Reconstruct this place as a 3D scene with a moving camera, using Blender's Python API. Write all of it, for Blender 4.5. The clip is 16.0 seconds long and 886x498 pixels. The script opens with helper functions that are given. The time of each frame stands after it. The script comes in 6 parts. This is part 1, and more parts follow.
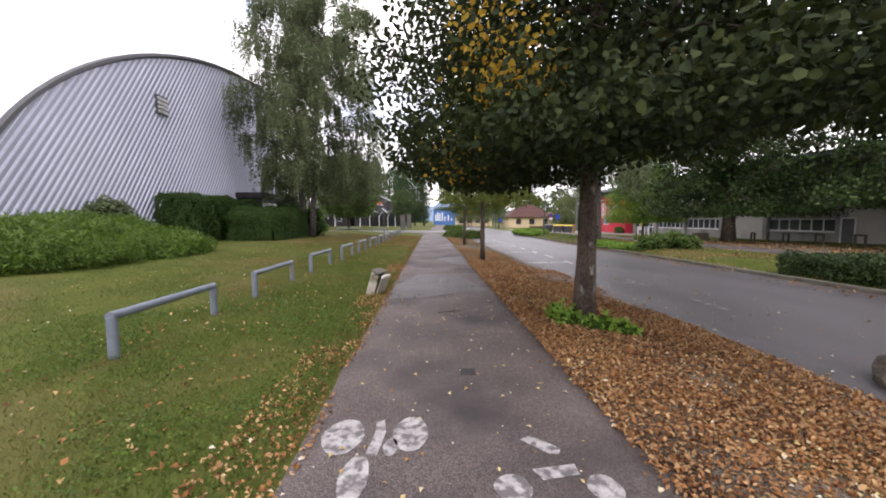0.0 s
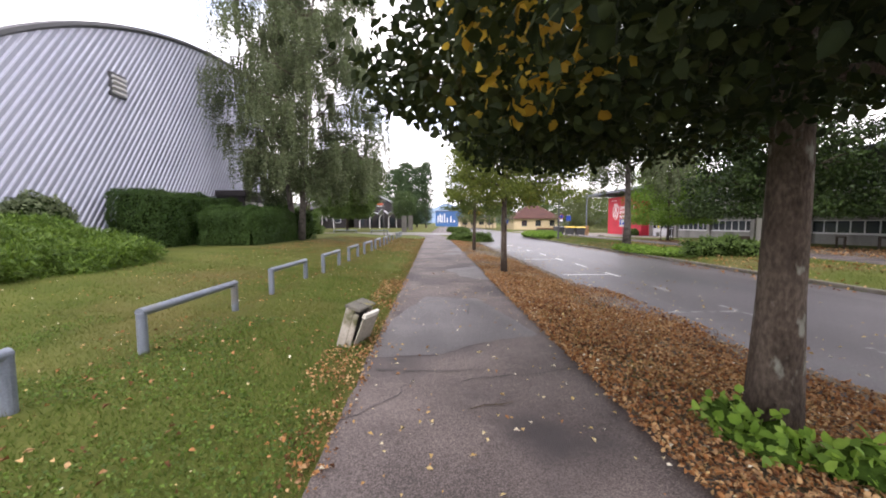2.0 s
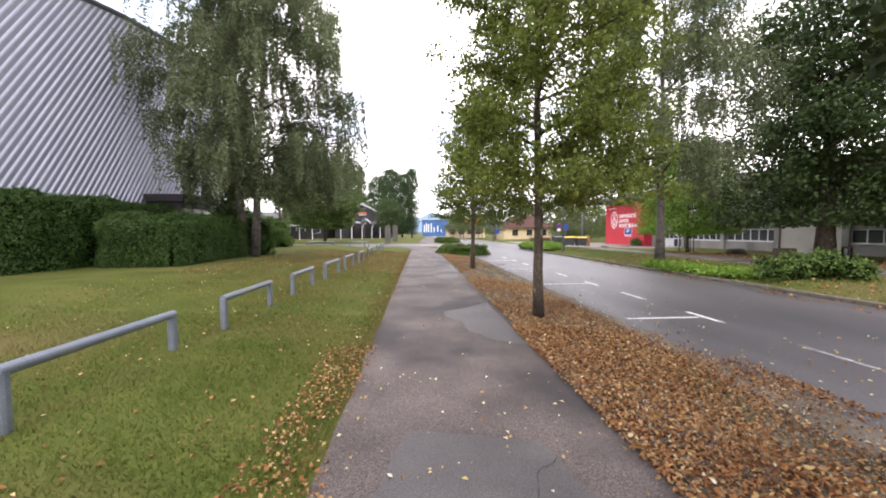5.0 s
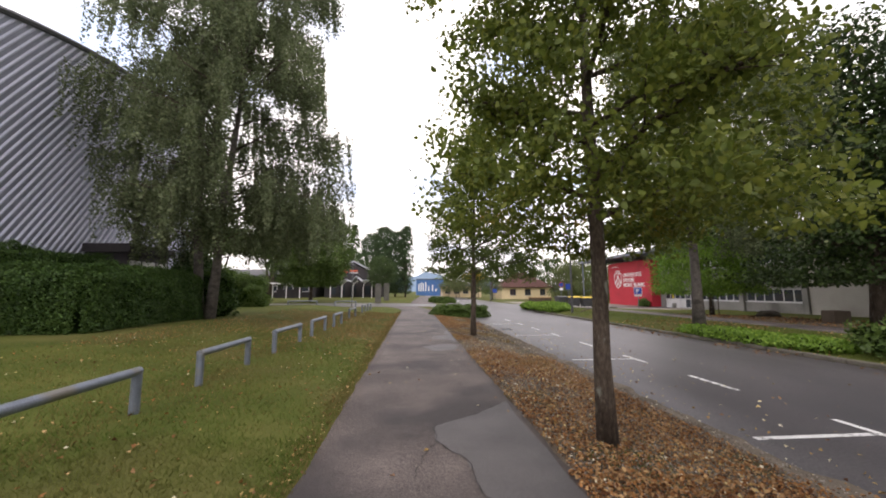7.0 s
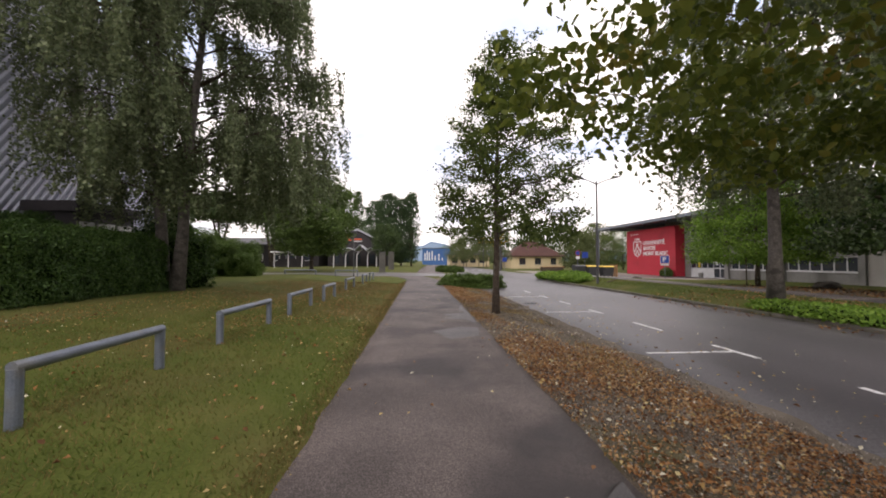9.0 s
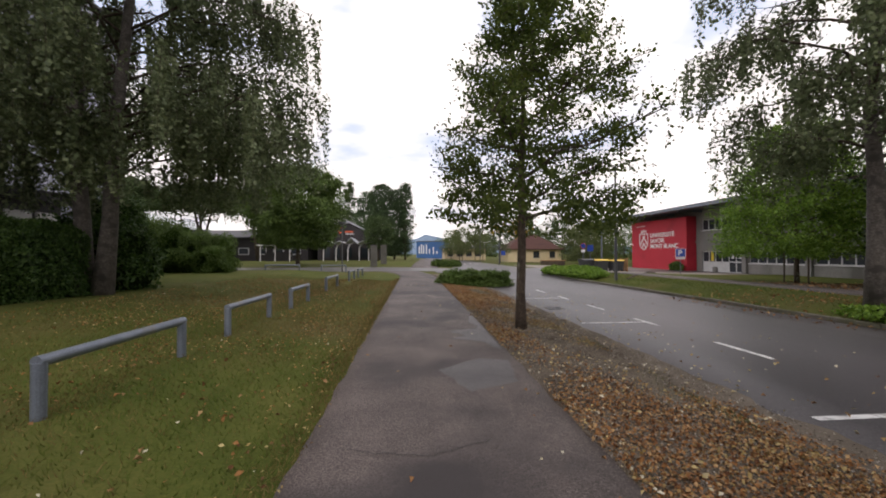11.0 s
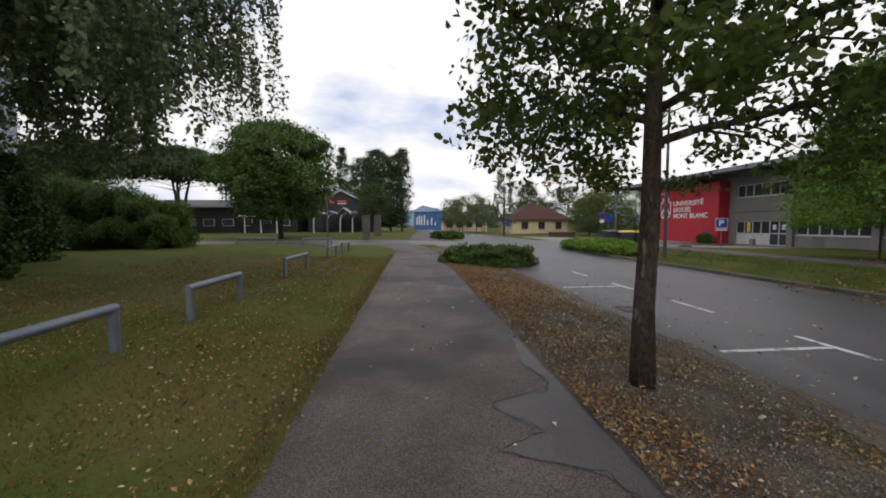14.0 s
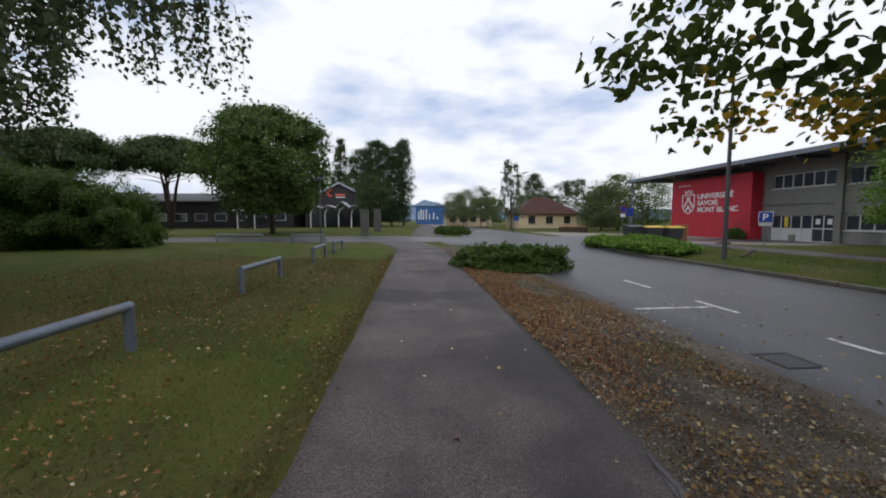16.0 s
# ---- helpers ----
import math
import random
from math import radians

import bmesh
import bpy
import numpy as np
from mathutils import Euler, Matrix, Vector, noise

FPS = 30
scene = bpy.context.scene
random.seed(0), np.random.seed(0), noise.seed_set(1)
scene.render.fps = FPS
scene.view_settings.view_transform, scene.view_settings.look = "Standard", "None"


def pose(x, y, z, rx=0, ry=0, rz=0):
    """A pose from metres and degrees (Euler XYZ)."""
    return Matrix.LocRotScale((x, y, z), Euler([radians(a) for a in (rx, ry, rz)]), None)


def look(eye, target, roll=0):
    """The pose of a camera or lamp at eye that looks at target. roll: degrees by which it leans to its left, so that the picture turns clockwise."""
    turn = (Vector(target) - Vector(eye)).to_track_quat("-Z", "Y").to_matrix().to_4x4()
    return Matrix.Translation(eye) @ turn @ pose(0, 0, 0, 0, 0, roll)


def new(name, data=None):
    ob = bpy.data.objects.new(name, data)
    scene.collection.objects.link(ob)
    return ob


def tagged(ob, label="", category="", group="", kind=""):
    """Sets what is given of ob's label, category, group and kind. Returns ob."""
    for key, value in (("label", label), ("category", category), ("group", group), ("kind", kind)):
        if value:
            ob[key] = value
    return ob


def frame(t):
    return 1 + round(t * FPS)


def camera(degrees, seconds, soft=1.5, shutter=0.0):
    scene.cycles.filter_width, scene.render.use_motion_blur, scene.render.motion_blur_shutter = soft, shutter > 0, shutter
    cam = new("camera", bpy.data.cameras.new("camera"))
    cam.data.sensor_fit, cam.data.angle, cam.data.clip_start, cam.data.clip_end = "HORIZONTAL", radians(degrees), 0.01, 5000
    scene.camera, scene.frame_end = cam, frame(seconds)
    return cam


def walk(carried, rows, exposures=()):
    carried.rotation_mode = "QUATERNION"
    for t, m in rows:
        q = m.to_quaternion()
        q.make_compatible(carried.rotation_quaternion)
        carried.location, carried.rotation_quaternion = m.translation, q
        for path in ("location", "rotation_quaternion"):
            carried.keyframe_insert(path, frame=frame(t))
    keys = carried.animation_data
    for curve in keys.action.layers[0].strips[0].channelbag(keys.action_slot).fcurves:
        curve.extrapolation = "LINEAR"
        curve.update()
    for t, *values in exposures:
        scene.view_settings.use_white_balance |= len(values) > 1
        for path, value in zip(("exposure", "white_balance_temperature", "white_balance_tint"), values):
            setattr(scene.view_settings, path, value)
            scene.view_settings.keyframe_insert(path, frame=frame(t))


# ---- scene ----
cam = camera(100.3, 16.0, soft=1.9)
METRES, EYE, TILT, LEAN, TURN = 23.87, 1.55, 0.45, 0.0, -1.9
ROWS = [
    (0.0, 0.0, 0.0, 0.0, -0.01, -4.78, 0.12),
    (0.5, -0.0032, 0.0347, 0.0002, -0.11, -4.61, 0.13),
    (1.0, -0.0047, 0.0688, -0.0009, -0.01, -4.53, 0.11),
    (1.5, -0.0081, 0.1013, -0.0008, 0.2, -4.5, 0.05),
    (2.0, -0.0116, 0.1328, -0.0016, 0.25, -4.52, 0.12),
    (2.5, -0.0167, 0.1643, -0.001, 0.13, -4.56, 0.1),
    (3.0, -0.0207, 0.1952, -0.0007, -0.06, -4.8, 0.15),
    (5.5, -0.018, 0.3566, 0.0014, -2.24, -1.46, 0.17),
    (6.0, -0.0161, 0.3872, 0.0015, -2.48, 3.34, 0.09),
    (6.5, -0.0143, 0.4183, -0.0007, -2.66, 6.04, 0.05),
    (7.0, -0.0137, 0.4492, -0.0029, -2.66, 6.09, 0.06),
    (7.5, -0.0141, 0.4797, -0.0041, -2.2, 4.34, 0.15),
    (8.0, -0.0143, 0.5103, -0.0058, -1.96, 2.46, 0.07),
    (8.5, -0.0171, 0.5417, -0.0064, -1.8, 1.62, 0.01),
    (9.0, -0.0184, 0.5728, -0.0076, -1.76, 1.39, 0.02),
    (11.5, -0.0263, 0.7236, -0.0051, -2.98, -0.19, 0.11),
    (12.0, -0.0278, 0.754, -0.0042, -3.2, -0.86, 0.1),
    (12.5, -0.0294, 0.7842, -0.0055, -3.35, -1.73, 0.11),
    (13.0, -0.0308, 0.8134, -0.0065, -3.25, -2.91, 0.07),
    (13.5, -0.0291, 0.8434, -0.0079, -3.16, -3.9, 0.18),
    (14.0, -0.0287, 0.8739, -0.0086, -3.04, -4.13, 0.2),
    (14.5, -0.0304, 0.904, -0.0093, -2.97, -4.42, 0.17),
    (15.0, -0.0332, 0.9359, -0.0091, -2.9, -4.66, 0.17),
    (15.5, -0.0358, 0.9665, -0.0084, -2.9, -4.78, 0.24),
    (16.0, -0.038, 0.9969, -0.0085, -2.86, -4.99, 0.27),
]
EXPOSURES = [(0.0, 0.24, 6600, 20), (1.5, 0.44, 6600, 20), (3.0, 0.76, 6600, 21), (5.5, 0.52, 6700, 18), (7.0, -0.1, 6900, 18), (9.0, -0.34, 7000, 19), (12.5, -0.88, 6700, 15), (14.5, -1.0, 6500, 13), (15.5, -0.92, 6600, 14), (16.0, -1.08, 6150, 12)]
walk(cam, [(t, pose(0, 0, EYE, TILT, LEAN, TURN) @ pose(METRES * x, METRES * y, METRES * z, 90 + pitch, roll, yaw)) for t, x, y, z, yaw, pitch, roll in ROWS], EXPOSURES)

# ---- world, sun ----
SUN_EL, SUN_AZ = 48.0, 200.0
world = bpy.data.worlds.new("overcast_sky")
scene.world = world
world.use_nodes = True
wn, wl = world.node_tree.nodes, world.node_tree.links
wn.clear()
w_out, w_bg = wn.new("ShaderNodeOutputWorld"), wn.new("ShaderNodeBackground")
w_sky = wn.new("ShaderNodeTexSky")
w_sky.sky_type, w_sky.sun_disc = "NISHITA", False
w_sky.sun_elevation, w_sky.sun_rotation = radians(SUN_EL), radians(SUN_AZ)
w_co, w_map = wn.new("ShaderNodeTexCoord"), wn.new("ShaderNodeMapping")
w_map.inputs["Scale"].default_value = (1.0, 1.0, 2.6)
w_map.inputs["Location"].default_value = (0.35, 0.1, 0.2)
w_noise, w_ramp, w_mix = wn.new("ShaderNodeTexNoise"), wn.new("ShaderNodeValToRGB"), wn.new("ShaderNodeMixRGB")
w_noise.inputs["Scale"].default_value, w_noise.inputs["Detail"].default_value = 2.1, 7.0
w_noise.inputs["Roughness"].default_value = 0.52
w_ramp.color_ramp.elements[0].position, w_ramp.color_ramp.elements[1].position = 0.17, 0.35
w_grey, w_n2, w_r2 = wn.new("ShaderNodeMixRGB"), wn.new("ShaderNodeTexNoise"), wn.new("ShaderNodeValToRGB")
w_n2.inputs["Scale"].default_value, w_n2.inputs["Detail"].default_value = 3.4, 6.0
w_r2.color_ramp.elements[0].position, w_r2.color_ramp.elements[1].position = 0.33, 0.49
w_grey.inputs[1].default_value = (11.2, 13.2, 17.0, 1)
w_grey.inputs[2].default_value = (21.0, 21.0, 21.0, 1)
wl.new(w_co.outputs["Generated"], w_map.inputs["Vector"])
wl.new(w_map.outputs["Vector"], w_noise.inputs["Vector"])
wl.new(w_map.outputs["Vector"], w_n2.inputs["Vector"])
wl.new(w_noise.outputs["Fac"], w_ramp.inputs["Fac"])
wl.new(w_n2.outputs["Fac"], w_r2.inputs["Fac"])
wl.new(w_r2.outputs["Color"], w_grey.inputs["Fac"])
wl.new(w_ramp.outputs["Color"], w_mix.inputs["Fac"])
wl.new(w_sky.outputs["Color"], w_mix.inputs[1])
wl.new(w_grey.outputs["Color"], w_mix.inputs[2])
wl.new(w_mix.outputs["Color"], w_bg.inputs["Color"])
wl.new(w_bg.outputs["Background"], w_out.inputs["Surface"])
w_bg.inputs["Strength"].default_value = 0.10

sun = new("sun", bpy.data.lights.new("sun", "SUN"))
sun.data.energy, sun.data.angle, sun.data.color = 0.9, radians(25), (1.0, 0.96, 0.9)
az, el = radians(SUN_AZ), radians(SUN_EL)
sun.matrix_world = look((math.sin(az) * math.cos(el) * 90, math.cos(az) * math.cos(el) * 90, math.sin(el) * 90), (0, 0, 0))

# ---- materials ----


def material(name, dark, light, scale=3.0, fine=60.0, rough=0.85, bump=0.3, metal=0.0, stain=None, stain_scale=0.6,
             island=0.0, stretch=(1, 1, 1), bump_dist=0.01, detail=6.0, stain_lo=0.55, stain_hi=0.7, through_light=None, spec=0.5, grain=0.5):
    """Two scales of grain, wear stains and fine relief on one principled surface."""
    m = bpy.data.materials.new(name)
    m.use_nodes = True
    n, l = m.node_tree.nodes, m.node_tree.links
    bsdf, out = n["Principled BSDF"], n["Material Output"]
    geo, mp = n.new("ShaderNodeNewGeometry"), n.new("ShaderNodeMapping")
    mp.inputs["Scale"].default_value = stretch
    l.new(geo.outputs["Position"], mp.inputs["Vector"])
    big, small = n.new("ShaderNodeTexNoise"), n.new("ShaderNodeTexNoise")
    big.inputs["Scale"].default_value, big.inputs["Detail"].default_value = scale, detail
    small.inputs["Scale"].default_value, small.inputs["Detail"].default_value = fine, 3.0
    for t in (big, small):
        l.new(mp.outputs["Vector"], t.inputs["Vector"])
    half = n.new("ShaderNodeMath")
    half.operation = "MULTIPLY_ADD"
    half.inputs[1].default_value, half.inputs[2].default_value = grain, 0.25 - 0.5 * grain
    l.new(small.outputs["Fac"], half.inputs[0])
    both = n.new("ShaderNodeMath")
    both.operation = "MULTIPLY_ADD"
    both.inputs[1].default_value = 0.5
    l.new(big.outputs["Fac"], both.inputs[0])
    l.new(half.outputs[0], both.inputs[2])
    last = both.outputs[0]
    if island:
        mixi = n.new("ShaderNodeMath")
        mixi.operation = "MULTIPLY_ADD"
        mixi.inputs[1].default_value = island
        l.new(geo.outputs["Random Per Island"], mixi.inputs[0])
        sub = n.new("ShaderNodeMath")
        sub.operation = "SUBTRACT"
        sub.inputs[1].default_value = island / 2
        l.new(last, sub.inputs[0])
        l.new(sub.outputs[0], mixi.inputs[2])
        last = mixi.outputs[0]
    ramp = n.new("ShaderNodeValToRGB")
    cols = [dark, light] if not isinstance(dark, list) else dark
    e = ramp.color_ramp.elements
    while len(e) < len(cols):
        e.new(0.5)
    lo, hi = (0.32, 0.68) if not island else (0.15, 0.85)
    for i, c in enumerate(cols):
        e[i].position = lo + (hi - lo) * i / (len(cols) - 1)
        e[i].color = (*c, 1)
    l.new(last, ramp.inputs["Fac"])
    colour = ramp.outputs["Color"]
    if stain:
        st, sr, sm = n.new("ShaderNodeTexNoise"), n.new("ShaderNodeValToRGB"), n.new("ShaderNodeMixRGB")
        st.inputs["Scale"].default_value, st.inputs["Detail"].default_value = stain_scale, 5.0
        l.new(mp.outputs["Vector"], st.inputs["Vector"])
        sr.color_ramp.elements[0].position, sr.color_ramp.elements[1].position = stain_lo, stain_hi
        l.new(st.outputs["Fac"], sr.inputs["Fac"])
        l.new(sr.outputs["Color"], sm.inputs["Fac"])
        l.new(colour, sm.inputs[1])
        sm.inputs[2].default_value = (*stain, 1)
        colour = sm.outputs["Color"]
    l.new(colour, bsdf.inputs["Base Color"])
    bsdf.inputs["Roughness"].default_value = rough
    bsdf.inputs["Metallic"].default_value = metal
    bsdf.inputs["Specular IOR Level"].default_value = spec
    if bump:
        b = n.new("ShaderNodeBump")
        b.inputs["Strength"].default_value, b.inputs["Distance"].default_value = bump, bump_dist
        l.new(both.outputs[0], b.inputs["Height"])
        l.new(b.outputs["Normal"], bsdf.inputs["Normal"])
    if through_light:
        tr, mx = n.new("ShaderNodeBsdfTranslucent"), n.new("ShaderNodeMixShader")
        l.new(colour, tr.inputs["Color"])
        mx.inputs["Fac"].default_value = through_light
        l.new(bsdf.outputs[0], mx.inputs[1])
        l.new(tr.outputs[0], mx.inputs[2])
        l.new(mx.outputs[0], out.inputs["Surface"])
    return m


M_GRASS_GROUND = material("lawn_soil", [(0.0416, 0.0582, 0.0124), (0.0741, 0.0899, 0.0194), (0.118, 0.116, 0.0325)], None, 0.9, 40, 0.95, 0.7, stain=(0.112, 0.0951, 0.0378), stain_scale=0.28, stain_lo=0.49, stain_hi=0.72, bump_dist=0.03, spec=0.1)
M_BLADE = material("grass_blade", [(0.047, 0.0808, 0.0147), (0.0865, 0.126, 0.022), (0.146, 0.165, 0.0422)], None, 0.7, 30, 0.8, 0, island=0.45, stain=(0.179, 0.147, 0.0551), stain_scale=0.28, stain_lo=0.49, stain_hi=0.72, through_light=0.3, spec=0.15)
M_PATH = material("path_asphalt", [(0.0376, 0.0306, 0.0291), (0.0859, 0.0687, 0.0645), (0.17, 0.139, 0.129)], None, 1.1, 110, 0.7, 0.8, stain=(0.0403, 0.0339, 0.0346), stain_scale=0.5, stain_lo=0.5, stain_hi=0.62, bump_dist=0.006, spec=0.4, grain=1.25)
M_ROAD = material("road_asphalt", [(0.0387, 0.0343, 0.0378), (0.066, 0.0598, 0.0642), (0.107, 0.0986, 0.104)], None, 0.5, 80, 0.46, 0.4, grain=0.9, stain=(0.0484, 0.0466, 0.051), stain_scale=0.3, stretch=(1, 0.35, 1), bump_dist=0.006, spec=0.4)
M_PATCH = material("damp_asphalt_patch", [(0.032, 0.029, 0.031), (0.066, 0.06, 0.062), (0.13, 0.118, 0.118)], None, 1.1, 110, 0.55, 0.7, bump_dist=0.006, grain=1.2)
M_CRACK = material("crack_tar", [(0.02, 0.019, 0.019), (0.045, 0.042, 0.04)], None, 8, 90, 0.8, 0.3)
M_PAINT = material("worn_white_paint", [(0.2, 0.19, 0.19), (0.33, 0.32, 0.315), (0.46, 0.45, 0.44)], None, 9, 90, 0.75, 0.4, stain=(0.115, 0.105, 0.105), stain_scale=16, stain_lo=0.44, stain_hi=0.6)
M_LINE = material("road_line_paint", [(0.5, 0.5, 0.5), (0.75, 0.75, 0.74)], None, 7, 90, 0.7, 0.3, stain=(0.17, 0.165, 0.17), stain_scale=9, stain_lo=0.54, stain_hi=0.64)
M_LINE_FAINT = material("faded_road_line", [(0.2, 0.195, 0.195), (0.34, 0.335, 0.33)], None, 7, 90, 0.7, 0.3, stain=(0.12, 0.115, 0.118), stain_scale=9, stain_lo=0.45, stain_hi=0.56)
M_VERGE = material("verge_earth", [(0.0534, 0.0426, 0.032), (0.124, 0.0996, 0.0756), (0.241, 0.204, 0.164)], None, 1.6, 85, 0.95, 0.8, grain=1.1, stain=(0.0889, 0.0889, 0.0267), stain_scale=0.7, bump_dist=0.03, spec=0.1)
M_DIRT = material("gravel_edge", [(0.08, 0.064, 0.048), (0.136, 0.112, 0.088), (0.216, 0.184, 0.152)], None, 2.0, 90, 0.95, 0.8, bump_dist=0.015, spec=0.2)
M_KERB = material("kerb_stone", [(0.07, 0.062, 0.05), (0.16, 0.145, 0.12)], None, 3, 60, 0.9, 0.5, stain=(0.07, 0.07, 0.04), stain_scale=1.2)
M_LITTER = material("fallen_leaf", [(0.102, 0.0438, 0.0204), (0.235, 0.107, 0.0408), (0.367, 0.174, 0.0664), (0.286, 0.174, 0.0918), (0.49, 0.317, 0.154)], None, 0.8, 30, 0.8, 0, island=0.85, through_light=0.15, spec=0.2)
M_OCHRE_LITTER = material("ochre_fallen_leaf", [(0.136, 0.0638, 0.0213), (0.246, 0.145, 0.0425), (0.323, 0.221, 0.0723), (0.374, 0.289, 0.128)], None, 0.8, 30, 0.7, 0, island=0.85, through_light=0.1)
M_PALE_LITTER = material("pale_fallen_leaf", [(0.22, 0.1, 0.035), (0.38, 0.25, 0.08), (0.5, 0.4, 0.18), (0.58, 0.54, 0.42)], None, 0.8, 30, 0.7, 0, island=0.85, through_light=0.1)
M_STEEL = material("galvanised_steel", [(0.13, 0.15, 0.19), (0.22, 0.25, 0.3)], None, 6, 70, 0.5, 0.12, metal=0.45, stain=(0.2, 0.19, 0.17), stain_scale=2.4)
# one silver metal in two tones: shaded valleys darker, lit rib crests lighter
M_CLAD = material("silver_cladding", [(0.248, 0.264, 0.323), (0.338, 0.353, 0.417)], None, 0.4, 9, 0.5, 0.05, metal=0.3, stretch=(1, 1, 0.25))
M_RIB = material("silver_cladding_lit_rib", [(0.454, 0.469, 0.567), (0.577, 0.592, 0.69)], None, 0.5, 12, 0.45, 0.05, metal=0.3)
M_ROOFSHEET = material("pale_roof_sheet", [(0.5, 0.53, 0.58), (0.64, 0.67, 0.7)], None, 0.2, 4, 0.45, 0.05, metal=0.3)
M_TRIMDARK = material("dark_edge_trim", [(0.06, 0.062, 0.068), (0.1, 0.1, 0.108)], None, 3, 30, 0.6, 0.1)
M_CONC = material("grey_concrete", [(0.17, 0.165, 0.155), (0.27, 0.262, 0.248)], None, 0.5, 25, 0.9, 0.3, stain=(0.12, 0.115, 0.105), stain_scale=0.5, stretch=(1, 1, 0.5))
M_CONC_LIGHT = material("pale_concrete", [(0.33, 0.31, 0.28), (0.45, 0.43, 0.395)], None, 0.6, 25, 0.9, 0.25, stain=(0.33, 0.31, 0.28), stain_scale=0.5)
M_OLDCONC = material("mossy_concrete", [(0.2, 0.18, 0.145), (0.42, 0.39, 0.33)], None, 5, 60, 0.95, 0.6, stain=(0.09, 0.09, 0.04), stain_scale=4)
M_MOSS = material("mossy_slab", [(0.07, 0.068, 0.06), (0.16, 0.15, 0.12)], None, 8, 70, 0.95, 0.6, stain=(0.22, 0.2, 0.03), stain_scale=5, stain_lo=0.58)
M_WHITEPL = material("yellowed_white_plastic", [(0.6, 0.58, 0.52), (0.74, 0.72, 0.66)], None, 6, 40, 0.6, 0.1, stain=(0.35, 0.3, 0.22), stain_scale=6)
M_TOTEM = material("dark_totem_concrete", [(0.07, 0.068, 0.06), (0.13, 0.125, 0.11)], None, 2, 30, 0.9, 0.3)
M_PAVING = material("dull_pinkish_paving", [(0.2, 0.175, 0.155), (0.3, 0.265, 0.235)], None, 0.8, 30, 0.9, 0.3, stain=(0.14, 0.125, 0.11), stain_scale=0.5)
M_RED = material("red_render", [(0.42, 0.018, 0.035), (0.52, 0.028, 0.05)], None, 0.6, 30, 0.7, 0.15, stain=(0.36, 0.02, 0.035), stain_scale=0.5)
M_WHITE = material("white_lettering", [(0.74, 0.74, 0.74), (0.82, 0.82, 0.82)], None, 3, 30, 0.6, 0.05)
M_FRAME = material("white_window_frame", [(0.5, 0.5, 0.5), (0.62, 0.62, 0.62)], None, 3, 30, 0.5, 0.05)
M_BLACK = material("black_cladding", [(0.016, 0.014, 0.016), (0.035, 0.03, 0.032)], None, 0.8, 18, 0.7, 0.2, stretch=(1, 1, 0.2))
M_BLUE = material("blue_panel", [(0.03, 0.1, 0.27), (0.05, 0.15, 0.36)], None, 0.2, 4, 0.6, 0.05)
M_SIGNBLUE = material("blue_sign_face", [(0.012, 0.045, 0.26), (0.018, 0.06, 0.32)], None, 2, 20, 0.45, 0.03)
M_CREAM = material("cream_render", [(0.55, 0.44, 0.27), (0.66, 0.55, 0.36)], None, 0.6, 20, 0.9, 0.2)
M_TILE = material("brown_roof_tile", [(0.05, 0.02, 0.016), (0.085, 0.034, 0.026)], None, 0.7, 14, 0.9, 0.5, bump_dist=0.03)
M_DRYBLADE = material("dry_grass_blade", [(0.095, 0.0792, 0.0277), (0.166, 0.128, 0.0488), (0.251, 0.192, 0.0832)], None, 0.7, 30, 0.85, 0, island=0.5, through_light=0.25, spec=0.1)
M_PEBBLE = material("small_gravel", [(0.0936, 0.0796, 0.0655), (0.225, 0.196, 0.169), (0.393, 0.365, 0.328)], None, 1.0, 30, 0.9, 0, island=0.8, spec=0.2)
M_BARK = material("grey_bark", [(0.03, 0.023, 0.018), (0.075, 0.058, 0.045), (0.14, 0.115, 0.092)], None, 5, 38, 0.95, 0.9, stain=(0.22, 0.225, 0.19), stain_scale=9, stain_lo=0.6, stain_hi=0.7, stretch=(1, 1, 0.45), bump_dist=0.05, spec=0.2)
M_BIRCHBARK = material("birch_bark", [(0.035, 0.029, 0.026), (0.1, 0.087, 0.076), (0.23, 0.21, 0.19)], None, 3, 22, 0.85, 0.6, stain=(0.05, 0.042, 0.038), stain_scale=3, stain_lo=0.48, stain_hi=0.6, stretch=(1, 1, 1.4), bump_dist=0.02)


def leafmat(name, cols, through_light=0.35, stain=None, rough=0.55, stain_lo=0.6, stain_hi=0.72):
    return material(name, cols, None, 0.6, 12, rough, 0, island=0.5, through_light=through_light, stain=stain, stain_scale=0.55, stain_lo=stain_lo, stain_hi=stain_hi, spec=0.3)


M_LIME = leafmat("lime_leaf", [(0.034, 0.056, 0.012), (0.075, 0.11, 0.022), (0.14, 0.175, 0.038)], 0.55, stain=(0.16, 0.12, 0.02), stain_lo=0.68, stain_hi=0.8)
# lime leaf darkened to carry the crown's shade; the stain is autumn yellow
M_LIME_SHADED = leafmat("shaded_lime_leaf", [(0.0078, 0.0156, 0.00468), (0.0203, 0.0328, 0.0078), (0.0452, 0.0585, 0.0125)], 0.2, rough=0.8, stain=(0.0936, 0.0702, 0.014), stain_lo=0.66, stain_hi=0.78)
M_LIME_YELLOW = leafmat("turning_lime_leaf", [(0.0599, 0.0897, 0.0167), (0.132, 0.174, 0.0299), (0.24, 0.27, 0.0503)], 0.4, stain=(0.312, 0.216, 0.0359), stain_lo=0.66, stain_hi=0.78)
M_YELLOWLEAF = leafmat("yellow_autumn_leaf", [(0.36, 0.2, 0.02), (0.52, 0.33, 0.035), (0.62, 0.45, 0.06)], 0.5)
